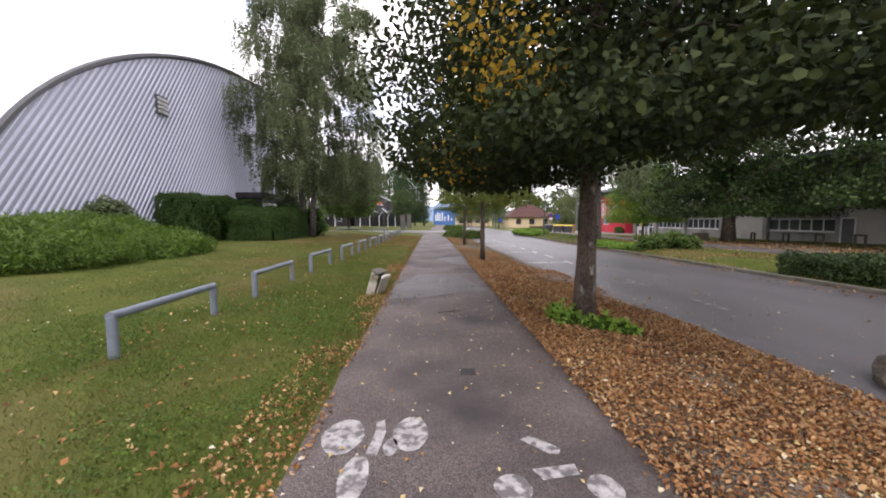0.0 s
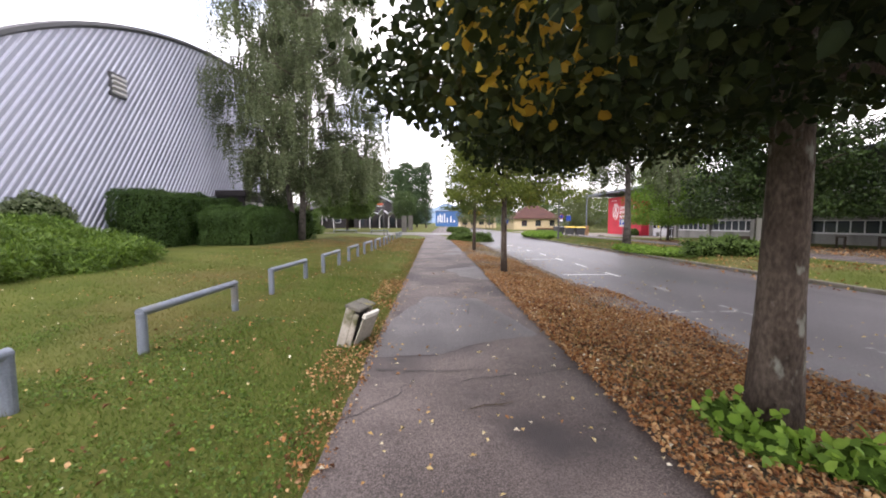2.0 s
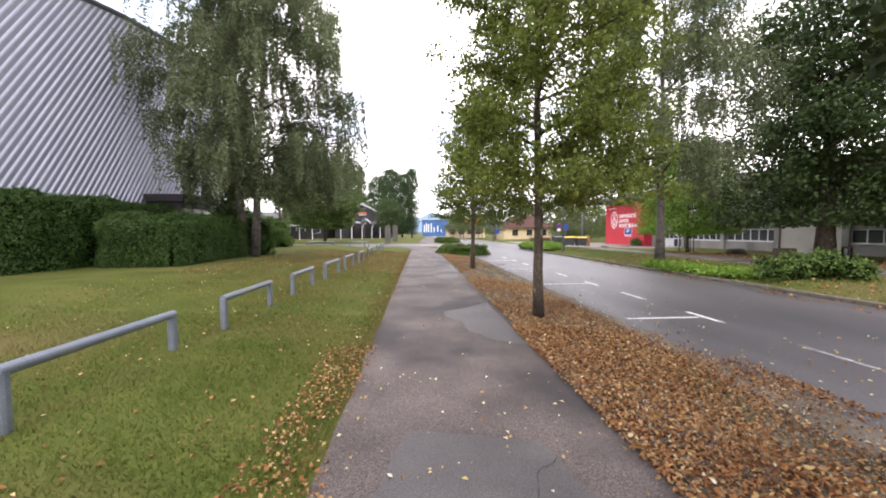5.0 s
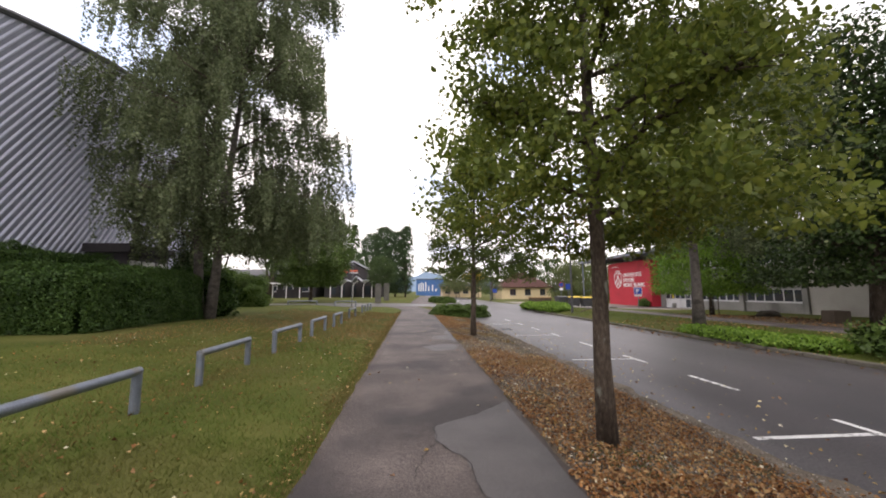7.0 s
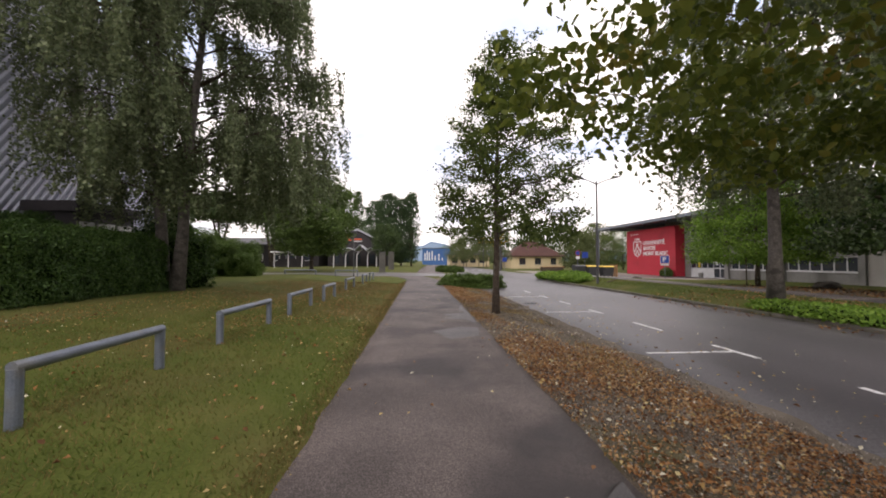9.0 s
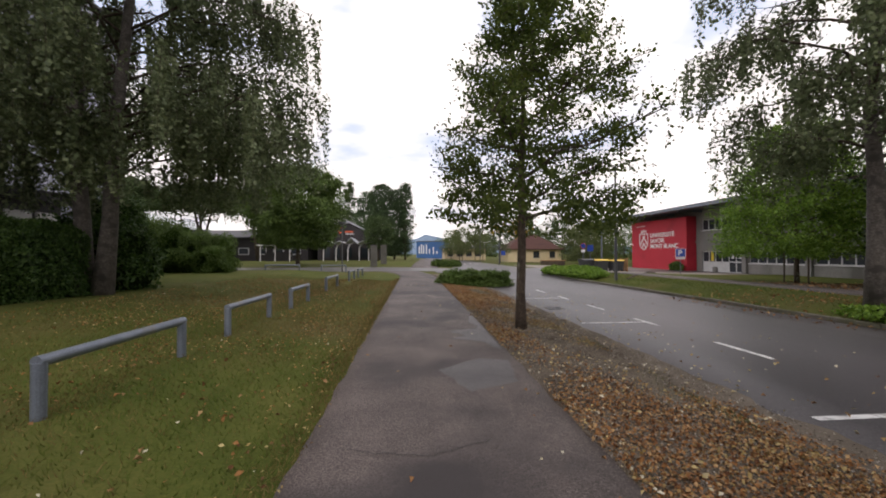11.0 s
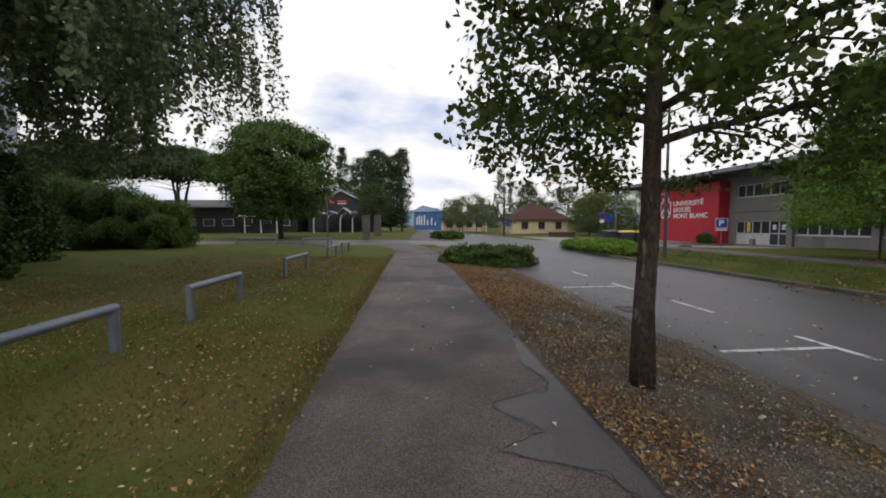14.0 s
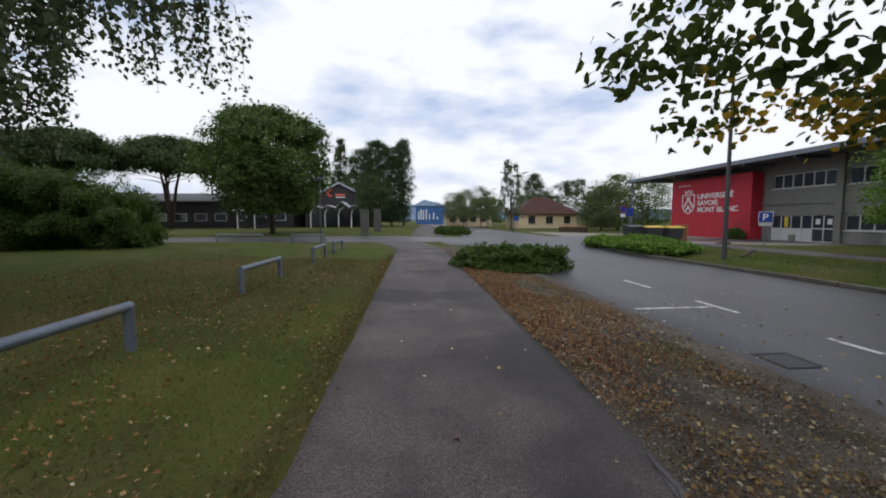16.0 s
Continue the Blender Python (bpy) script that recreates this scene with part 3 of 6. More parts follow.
def hedge(name, label, seed, x0, x1, y0, y1, h, count, size, mat, turn=0.0, at=(0, 0), category="hedge", round_top=0.25):
    """A clipped hedge: a rounded block coloured dark for the shade within, and leaves over it."""
    rng = np.random.default_rng(seed)
    t = thing(name, label, category, pose(at[0], at[1], gz(*at), 0, 0, turn))
    c = 0.12
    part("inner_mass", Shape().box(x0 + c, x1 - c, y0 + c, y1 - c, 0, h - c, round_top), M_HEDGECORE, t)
    ax_, ay, at_ = (x1 - x0) * h, (y1 - y0) * h, (x1 - x0) * (y1 - y0)
    tot = 2 * ax_ + 2 * ay + at_
    out = []
    for area, fn in ((ax_, lambda u, v: (x0 + u * (x1 - x0), y0 + 0 * u, v * h, 0, -1, 0)), (ax_, lambda u, v: (x0 + u * (x1 - x0), y1 + 0 * u, v * h, 0, 1, 0)),
                     (ay, lambda u, v: (x0 + 0 * u, y0 + u * (y1 - y0), v * h, -1, 0, 0)), (ay, lambda u, v: (x1 + 0 * u, y0 + u * (y1 - y0), v * h, 1, 0, 0)),
                     (at_, lambda u, v: (x0 + u * (x1 - x0), y0 + v * (y1 - y0), h + 0 * u, 0, 0, 1))):
        n = int(count * area / tot)
        u, v = rng.uniform(0, 1, n), rng.uniform(0, 1, n)
        cols = [np.broadcast_to(np.asarray(q, dtype=float), (n,)) for q in fn(u, v)]
        out.append(np.stack(cols, axis=1))
    a = np.concatenate(out)
    p, d = a[:, :3].copy(), a[:, 3:]
    lo, hi = np.array([x0, y0, -9]) + round_top, np.array([x1, y1, h]) - round_top
    inner = np.minimum(np.maximum(p, lo), hi)
    away = p - inner
    far = np.linalg.norm(away, axis=1, keepdims=True)
    p = np.where(far > round_top, inner + away / np.maximum(far, 1e-6) * round_top, p)
    bumps = np.array([noise.noise(Vector(q) * 1.1 + Vector((seed, 0, 0))) * 0.22 + noise.noise(Vector(q) * 4.0) * 0.1 for q in p])
    p = p + d * (bumps + rng.normal(size=len(p)) * 0.05)[:, None]
    p[:, 2] = np.maximum(p[:, 2], 0.02)
    part("foliage", leaves(rng, p, size, mat, name + "_leaves", facing=d * 0.8 + np.array([0, 0, 0.35]), six=False), mat, t)
    return t

# ---- ground, road and path ----
rng0 = np.random.default_rng(11)


def axis_steps(near_lo, near_hi, step, far):
    a = [near_lo + i * step for i in range(int((near_hi - near_lo) / step) + 1)]
    d, p = step, near_hi
    out = []
    while p < far:
        d *= 1.35
        p += d
        out.append(p)
    lo, d, p = [], step, near_lo
    while p > -far:
        d *= 1.35
        p -= d
        lo.append(p)
    return lo[::-1] + a + out


def kerb_rise(x, y):
    return 0.10 * smoothstep(10.35, 10.43, x) * (1 - smoothstep(43.5, 46.0, y))


flat_gz = gz


def gz(x, y):
    """Ground height with the raised verge behind the kerb."""
    return flat_gz(x, y) + kerb_rise(x, y)


gx = sorted(set(axis_steps(-30, 36, 1.0, 2600) + [10.34, 10.44] + [1.25 + 0.25 * i for i in range(11)] + [10.6 + 0.25 * i for i in range(6)]))
gy = axis_steps(-12, 110, 1.0, 3200)
gv = [(x, y, gz(x, y) + (0.02 * noise.noise(Vector((x * 0.5, y * 0.5, 3))) if (x < -1.6 or x > 11) and abs(y) < 150 else -0.01)) for y in gy for x in gx]
gw = len(gx)
gf = [(j * gw + i, j * gw + i + 1, (j + 1) * gw + i + 1, (j + 1) * gw + i) for j in range(len(gy) - 1) for i in range(gw - 1)]
ground = new("ground", fast_mesh("ground", gv, gf, M_GRASS_GROUND, True))
tagged(ground, "wide mown lawn with dry yellowed patches", "ground", kind="structure")


def strip(name, label, category, left, right, y0, y1, dz, mat, step=0.5, nx=6, wob=0.0, seed=0, kind="structure", top=None):
    """A sheet that follows the ground between two edges given as functions of y; its rim turns down into the ground."""
    ys = np.arange(y0, y1 + step * 0.5, step)
    v = []
    for y in ys:
        a = left(y) + wob * noise.noise(Vector((seed, y * 1.7, 0))) + wob * 0.6 * noise.noise(Vector((seed, y * 6.1, 4)))
        b = right(y) + wob * noise.noise(Vector((seed + 9, y * 1.7, 0))) + wob * 0.6 * noise.noise(Vector((seed + 9, y * 6.1, 4)))
        for i in range(nx + 1):
            rim = i in (0, nx)
            x = (a if i == 0 else b) if rim else a + 0.03 + (b - a - 0.06) * (i - 1) / (nx - 2)
            v.append((x, y, gz(x, y) + (dz if not rim else -0.03) + (top(x, y) if top and not rim else 0)))
    f = [(j * (nx + 1) + i, j * (nx + 1) + i + 1, (j + 1) * (nx + 1) + i + 1, (j + 1) * (nx + 1) + i) for j in range(len(ys) - 1) for i in range(nx)]
    ob = new(name, fast_mesh(name, v, f, mat, False))
    return tagged(ob, label, category, kind=kind)


def bend(y):
    return -0.028 * max(0.0, y - 41) ** 2


strip("verge", "strip of bare earth and leaf litter between path and road", "ground", lambda y: 1.3, lambda y: 3.86 + 0.4 * (1 - smoothstep(6.0, 9.5, y)), -12, 44.5, 0.006, M_VERGE, 0.4, 10, 0.05, 3,
      top=lambda x, y: 0.03 * (0.5 + noise.noise(Vector((x * 1.2, y * 1.2, 7)))) * smoothstep(1.45, 1.8, x) * (1 - smoothstep(3.1, 3.6, x)))
strip("gravel_edge", "pale gravelly earth along the road edge", "ground", lambda y: 3.42 - 0.12 * math.sin(y * 0.7) + 0.4 * (1 - smoothstep(6.0, 9.5, y)), lambda y: 3.88 + 0.4 * (1 - smoothstep(6.0, 9.5, y)), -12, 42, 0.024, M_DIRT, 0.2, 4, 0.16, 5)
strip("path", "worn grey asphalt footpath with cracks and damp stains", "path", lambda y: -0.93 + bend(y), lambda y: 1.45 + bend(y) * 0.6, -12, 49.4, 0.014, M_PATH, 0.2, 12, 0.045, 1)
strip("road", "grey asphalt road with worn white bay markings", "road", lambda y: 3.66 - 1.8 * smoothstep(43.5, 47.5, y) if y < 50 else 4.4, lambda y: 10.33 + 4 * smoothstep(42, 47, y) if y < 56 else 12, -14, 150, 0.016, M_ROAD, 0.5, 8, 0.03, 2)
strip("side_street", "grey asphalt side street crossing ahead", "road", lambda y: -60, lambda y: 34, 49.0, 55.0, 0.022, M_ROAD, 0.5, 60, 0.0, 6)
strip("far_path", "pale asphalt path continuing beyond the street", "path", lambda y: -0.3 + (y - 55) * 0.035, lambda y: 2.6 + (y - 55) * 0.035, 54.5, 130, 0.026, M_PATH, 1.0, 4, 0.05, 8)
strip("forecourt", "pinkish grey paved forecourt before the red wall", "pavement", lambda y: 13.5, lambda y: 29.2, 45.5, 66, 0.02, M_PAVING, 0.5, 10, 0.1, 12)
strip("footpath_across", "narrow asphalt footpath across the road", "path", lambda y: 14.9, lambda y: 17.2, -12, 46.5, 0.014, M_PATH, 0.5, 4, 0.08, 13)
strip("leafy_earth", "brown earth under the big trees across the road", "ground", lambda y: 17.0 + 0.6 * math.sin(y), lambda y: 23 + 0.8 * math.sin(y * 0.6), 14, 34, 0.012, M_VERGE, 0.5, 8, 0.5, 15)

# kerb stones along the far side of the road
kerb_run = tagged(new("kerb"), "row of low weathered kerb stones along the road", "kerb", kind="structure")
kerb_stone = Shape().box(0, 0.14, 0.006, 0.994, -0.12, 0.125, 0.018).mesh("kerb_stone")
kerb_stone.materials.append(M_KERB)
for i in range(58):
    part("kerb_stone", kerb_stone, M_KERB, kerb_run, at=pose(10.32 + 0.006 * math.sin(i * 2.1), -12 + i, gz(10.2, -11.5 + i) + 0.004 * math.sin(i * 1.3), 0, 0, 0.25 * math.sin(i * 3.3)))

# bay markings: cross lines with a short bar at the end, and single dashes between
marks = tagged(new("bay_markings"), "worn white painted parking bay lines on the road", "road marking", kind="structure")


def flat_patch(points, z):
    s = Shape()
    s.add([(x, y, gz(x, y) + z) for x, y in points], [tuple(range(len(points)))])
    return s


def bar(x0, x1, y0, y1):
    return [(x0, y0), (x1, y0), (x1, y1), (x0, y1)]


for y in (9.95, 15.0, 20.05, 25.3, 30.35):
    lm = M_LINE_FAINT if y < 10 else M_LINE
    part("bay_line", flat_patch(bar(4.05, 5.64, y - 0.045, y + 0.045), 0.021), lm, marks)
    part("bay_line_end", flat_patch(bar(5.65, 5.75, y - 0.48, y + 0.52), 0.021), lm, marks)
    part("bay_dash", flat_patch(bar(5.65, 5.75, y + 2.0, y + 3.15), 0.021), lm, marks)
part("bay_dash", flat_patch(bar(5.65, 5.75, 6.8, 7.9), 0.021), M_LINE_FAINT, marks)
for i in range(5):
    part("crossing_bar", flat_patch(bar(5.0 + i * 1.1, 5.55 + i * 1.1, 71.0, 73.6), 0.026), M_LINE, marks)

# worn bicycle sign on the path
bike = tagged(new("bicycle_marking"), "worn white painted bicycle sign on the path", "path marking", kind="structure")


def oval(cx, cy, rx, ry, n=18, skew=0.0):
    return [(cx + rx * math.cos(2 * math.pi * i / n) * (1 + 0.06 * math.sin(5 * i)) + skew * math.sin(2 * math.pi * i / n), cy + ry * math.sin(2 * math.pi * i / n)) for i in range(n)]


for name, pts in (("painted_wheel", oval(-0.63, 2.56, 0.15, 0.22)), ("painted_wheel", oval(-0.15, 2.58, 0.13, 0.22)),
                  ("painted_bar", [(-0.44, 2.33), (-0.36, 2.33), (-0.33, 2.6), (-0.36, 2.76), (-0.42, 2.76), (-0.41, 2.6)]),
                  ("painted_bar", oval(-0.47, 2.12, 0.09, 0.22)), ("painted_bar", oval(-0.28, 2.42, 0.05, 0.1)),
                  ("painted_bar", [(0.62, 2.47), (0.7, 2.52), (0.87, 2.36), (0.84, 2.3), (0.78, 2.3)]),
                  ("painted_bar", oval(0.47, 2.0, 0.11, 0.12)), ("painted_bar", [(0.62, 2.16), (0.9, 2.2), (0.9, 2.1), (0.66, 2.06)]), ("painted_bar", oval(1.0, 1.98, 0.1, 0.12))):
    part(name, flat_patch(pts, 0.0185), M_PAINT, bike)

# repairs and cracks in the path
repairs = tagged(new("path_repairs"), "dark cracks and asphalt repair patches in the path", "path repair", kind="structure")


def ragged(points, n, amp, seed):
    out = []
    for i in range(len(points)):
        a, b = Vector(points[i]), Vector(points[(i + 1) % len(points)])
        for k in range(n):
            p = a.lerp(b, k / n)
            out.append((p.x + amp * noise.noise(Vector((p.x * 5, p.y * 5, seed))), p.y + amp * noise.noise(Vector((p.x * 5, p.y * 5, seed + 5)))))
    return out


def crack(points, width, seed):
    pts = []
    for a, b in zip(points[:-1], points[1:]):
        for k in range(8):
            q = Vector(a).lerp(Vector(b), k / 8)
            pts.append(q + Vector((noise.noise(Vector((q.x * 7, q.y * 7, seed))), noise.noise(Vector((q.x * 7, q.y * 7, seed + 3))))) * 0.05)
    pts.append(Vector(points[-1]))
    s, top = Shape(), []
    for i, p in enumerate(pts):
        d = (pts[min(i + 1, len(pts) - 1)] - pts[max(i - 1, 0)]).normalized()
        w = width * (0.35 + 0.65 * abs(noise.noise(Vector((i * 0.6, seed, 0)))) * 2) * (0.3 if i in (0, len(pts) - 1) else 1)
        top += [(p.x - d.y * w, p.y + d.x * w, 0.0205), (p.x + d.y * w, p.y - d.x * w, 0.0205)]
    s.add(top, [(2 * i, 2 * i + 1, 2 * i + 3, 2 * i + 2) for i in range(len(pts) - 1)])
    return s


PATCH_B = ((1.33, 16.1), (0.85, 15.6), (0.26, 15.2), (0.3, 14.75), (0.54, 14.3), (0.58, 13.7), (0.94, 13.1), (1.36, 12.9))
PATCH_C = ((1.38, 26.0), (1.18, 24.7), (1.31, 24.2), (1.18, 24.03), (0.68, 23.85), (0.71, 23.68), (0.93, 23.4), (0.56, 23.17), (1.18, 22.92), (1.23, 22.6), (1.38, 22.3))
for k, (pts, w) in enumerate(((((-0.78, 6.93), (-0.3, 6.88), (0.36, 6.87)), 0.014), (((0.1, 6.62), (0.5, 6.72), (1.1, 6.85), (1.38, 6.95)), 0.013), (((-0.38, 6.65), (-0.5, 6.35), (-0.64, 6.16), (-0.9, 5.95)), 0.008),
                              (PATCH_B, 0.011), (PATCH_C, 0.009), (((0.3, 14.75), (0.12, 14.5), (0.05, 14.0)), 0.007), (((0.4, 9.2), (0.55, 10.1), (0.8, 10.3)), 0.008),
                              (((-0.6, 19.5), (0.1, 19.35), (0.7, 19.6)), 0.007), (((0.45, 29.1), (0.8, 28.98), (1.25, 28.95)), 0.012), (((-0.5, 4.9), (0.3, 4.75), (1.0, 4.9)), 0.007))):
    part("crack", crack(pts, w, k * 3), M_CRACK, repairs)
for k, pts in enumerate((((-0.9, 7.28), (-0.08, 7.37), (0.43, 7.76), (1.27, 8.07), (1.0, 9.3), (0.71, 10.5), (-0.31, 10.75), (-0.86, 8.77)), PATCH_B, PATCH_C,
                         ((0.3, 21.4), (0.9, 21.9), (1.3, 21.8), (1.2, 20.9), (0.6, 20.6)))):
    part("asphalt_patch", flat_patch(ragged(pts, 6, 0.05, k), 0.0172), M_PATCH, repairs)
cover = thing("access_cover", "small square rusted iron cover in the path", "manhole cover", pose(0.37, 3.66, 0.014))
part("lid", Shape().box(-0.075, 0.075, -0.075, 0.075, 0, 0.008, 0.004), M_CRACK, cover)
drain = thing("storm_drain", "square cast iron drain grate at the road edge", "drain", pose(4.32, 27.75, gz(4.32, 27.75) + 0.012) @ Matrix.Scale(0.8, 4))
part("drain_frame", Shape().box(-0.3, 0.3, -0.3, -0.25, 0, 0.014).box(-0.3, 0.3, 0.25, 0.3, 0, 0.014).box(-0.3, -0.25, -0.25, 0.25, 0, 0.014).box(0.25, 0.3, -0.25, 0.25, 0, 0.014), M_CRACK, drain)
for i in range(7):
    part("slat", Shape().box(-0.25, 0.25, -0.235 + i * 0.07, -0.195 + i * 0.07, 0, 0.012), M_TRIMDARK, drain)

# ---- metal hall ----


def arch(y):
    return 12.7 * math.sqrt(max(0.0, 1 - ((34.0 - y) / 22.5) ** 2)) if y < 34 else 12.7 * math.sqrt(max(0.0, 1 - ((y - 34.0) / 60) ** 2))


hall = tagged(new("sports_hall"), "arched hall clad in slanting silver metal ribs", "building")
ys = [11.52 + 0.02 * i * i if i < 12 else 14.4 + (i - 12) * 0.75 for i in range(42)]
ys = [y for y in ys if y < 36.0] + [36.0]
outline = [(-14.5, y, arch(y)) for y in ys] + [(-14.5, 36.0, -0.3), (-14.5, 11.5, -0.3)]
part("roof", Shape().prism(outline, (-48, 0, 0)), M_ROOFSHEET, hall, "pale curved sheet metal roof")
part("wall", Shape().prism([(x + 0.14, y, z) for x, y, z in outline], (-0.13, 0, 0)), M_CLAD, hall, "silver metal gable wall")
edge = Shape().tube([(-14.36, y, arch(y) + 0.04) for y in ys], [0.13] * len(ys), 6)
part("roof_edge", edge, M_TRIMDARK, hall, "dark roof edge trim")
LEAN_RIB = 0.64
for i in range(112):
    y0 = 4.0 + i * 0.288
    zz = [0.05 * k for k in range(-2, 256) if 11.6 < y0 + LEAN_RIB * 0.05 * k < 35.9 and 0.05 * k < arch(y0 + LEAN_RIB * 0.05 * k) - 0.12]
    if len(zz) < 8:
        continue
    a, b = zz[0], zz[-1]
    ya, yb = y0 + LEAN_RIB * a, y0 + LEAN_RIB * b
    s = Shape()
    p = []
    for y, z in ((ya, a), (yb, b)):
        p += [(-14.36, y - 0.065, z), (-14.3, y - 0.028, z), (-14.3, y + 0.028, z), (-14.36, y + 0.065, z)]
    s.add(p, [(0, 1, 5, 4), (1, 2, 6, 5), (2, 3, 7, 6), (0, 3, 2, 1), (4, 5, 6, 7)])
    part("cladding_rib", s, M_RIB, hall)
for y, z in ((20.7, 7.7), (30.05, 7.95)):
    w = part("window", Shape().box(-14.36, -14.24, y - 0.42, y + 0.42, z - 0.5, z + 0.5), M_TRIMDARK, hall, "small louvred window in dark frame")
    for k in range(4):
        part("louvre", Shape().prism([(-14.24, y - 0.36, z - 0.42 + k * 0.22), (-14.16, y - 0.36, z - 0.36 + k * 0.22), (-14.17, y - 0.36, z - 0.28 + k * 0.22), (-14.24, y - 0.36, z - 0.3 + k * 0.22)], (0, 0.72, 0)), M_FRAME, w)
porch = tagged(new("hall_porch"), "low black entrance porch with pale glazed panels", "porch", "")
part("roof", Shape().box(-14.3, -12.3, 27.8, 30.9, 3.3, 3.68, 0.03), M_BLACK, porch)
part("wall", Shape().box(-14.3, -12.5, 28.0, 30.7, -0.05, 3.3), M_BLACK, porch)
for y0, y1 in ((28.1, 28.7), (28.85, 29.65), (29.8, 30.5)):
    f = part("window", Shape().box(-12.5, -12.44, y0, y1, 1.0, 2.95), M_FRAME if y0 > 28 else M_TRIMDARK, porch, "pale framed glazed panel" if y0 > 28 else "dark panel")
    part("pane", Shape().box(-12.44, -12.43, y0 + 0.08, y1 - 0.08, 1.1, 2.3), M_WHITEPL if y0 > 28 else M_GLASS, f)

# ---- concrete building with the red wall ----
block = tagged(new("campus_building"), "two-storey grey concrete building with white window bands", "building")


def wall_run(y0, y1, z0, z1, openings, label, x0=29.3, x1=29.6):
    """A wall with openings through it, panel by panel."""
    cells, y = [], y0
    for a, b, c, d in sorted(openings):
        if a > y:
            cells.append((y, a, z0, z1))
        if c > z0:
            cells.append((a, b, z0, c))
        if d < z1:
            cells.append((a, b, d, z1))
        y = b
    cells.append((y, y1, z0, z1))
    for a, b, c, d in cells:
        part("wall_panel", Shape().box(x0, x1, a, b, c, d), M_CONC, block, label)


LOW = [(25.9, 31.2, 0.7, 1.66), (36.5, 41.4, 0.68, 1.72), (42.0, 46.75, 0.66, 1.72), (47.35, 52.0, -0.24, 1.76)]
UP = [(25.9, 31.2, 3.85, 4.92), (36.5, 41.4, 3.85, 4.92), (42.0, 46.7, 3.8, 4.9), (47.45, 52.0, 3.86, 4.94)]
wall_run(14, 53.2, -0.5, 2.75, LOW, "grey concrete ground floor wall")
wall_run(14, 53.2, 2.75, 5.95, UP, "grey concrete upper wall")
part("wall", Shape().box(29.24, 29.298, 31.5, 36.2, -0.4, 5.8), M_CONC_LIGHT, block, "pale concrete wall panel")
part("wall", Shape().box(29.24, 29.298, 14, 25.0, -0.4, 5.8), M_CONC_LIGHT, block, "pale concrete wall panel")
part("string_course", Shape().box(29.18, 29.3, 36.3, 53.2, 2.6, 2.82), M_CONC, block)
for y in (36.25, 41.7, 47.05, 31.35):
    part("pilaster", Shape().box(29.08, 29.3, y - 0.22, y + 0.22, -0.5, 5.9, 0.02), M_CONC, block)
part("back_wall", Shape().box(44, 44.3, 14, 66, -0.5, 5.9), M_CONC, block)
part("end_wall", Shape().box(29.6, 44, 13.9, 14.2, -0.5, 5.9), M_CONC, block)
part("end_wall", Shape().box(29.6, 44, 63.4, 63.7, -0.5, 5.9), M_CONC, block)
part("floor_slab", Shape().box(29.6, 44, 14.2, 63.4, 2.6, 2.85), M_CONC, block)
part("inner_wall", Shape().box(33, 33.2, 14.2, 63.4, -0.4, 5.9), M_CONC_LIGHT, block)
for row in (LOW, UP):
    for a, b, c, d in row:
        n = max(3, round((b - a) / 0.82))
        is_door = c < 0
        w = part("window", Shape().box(29.4, 29.47, a, b, d - 0.06, d).box(29.4, 29.47, a, b, c, c + 0.06).box(29.22, 29.5, a - 0.03, b + 0.03, c - 0.07, c), M_FRAME, block, "band of dark panes in white frame")
        for k in range(n + 1):
            y = a + (b - a) * k / n
            part("mullion", Shape().box(29.39, 29.48, max(a, y - 0.035), min(b, y + 0.035), c + 0.06, d - 0.06), M_FRAME, w)
        for k in range(n):
            y0, y1 = a + (b - a) * k / n + 0.04, a + (b - a) * (k + 1) / n - 0.04
            if is_door and k >= 2:
                part("panel", Shape().box(29.42, 29.45, y0, y1, c + 0.06, 0.72), M_FRAME, w)
                part("pane", Shape().box(29.43, 29.445, y0, y1, 0.76, d - 0.06), M_GLASS, w)
                if k == 4:
                    part("strip_light_panel", Shape().box(29.418, 29.426, y0 + 0.2, y0 + 0.5, 0.8, d - 0.1), M_YELLOW, w, "yellow strip behind the glass")
            elif is_door:
                part("door_leaf", Shape().box(29.42, 29.45, y0, y1, c + 0.06, d - 0.06), M_GLASS, w)
                part("door_rail", Shape().box(29.38, 29.42, y0, y1, 0.68, 0.78), M_FRAME, w)
                part("notice", Shape().box(29.4, 29.418, y0 + 0.2, y0 + 0.5, 1.05, 1.45), M_WHITE, w)
            else:
                part("pane", Shape().box(29.43, 29.445, y0, y1, c + 0.06, d - 0.06), M_GLASS, w)
                if row is LOW and (k * 7 + int(a)) % 3 == 0:
                    part("blind", Shape().box(29.46, 29.47, y0, y1, c + 0.3 * ((k + int(a)) % 2), d - 0.06), M_WHITEPL, w)
service_door = part("door", Shape().box(29.2, 29.26, 24.55, 25.35, -0.35, 1.65), M_TRIMDARK, block, "dark service door")
part("door_frame", Shape().box(29.16, 29.27, 24.45, 24.55, -0.35, 1.75).box(29.16, 29.27, 25.35, 25.45, -0.35, 1.75).box(29.16, 29.27, 24.45, 25.45, 1.65, 1.75), M_FRAME, service_door)
part("roof", Shape().box(26.45, 46, 13.2, 68.2, 5.95, 6.2, 0.03), M_TRIMDARK, block, "thin dark overhanging flat roof")
part("roof_edge", Shape().box(26.4, 26.45, 13.2, 68.2, 5.9, 6.24), M_STEEL, block)
part("upper_roof", Shape().box(31, 45, 14.5, 60, 6.2, 6.75, 0.05), M_TRIMDARK, block)
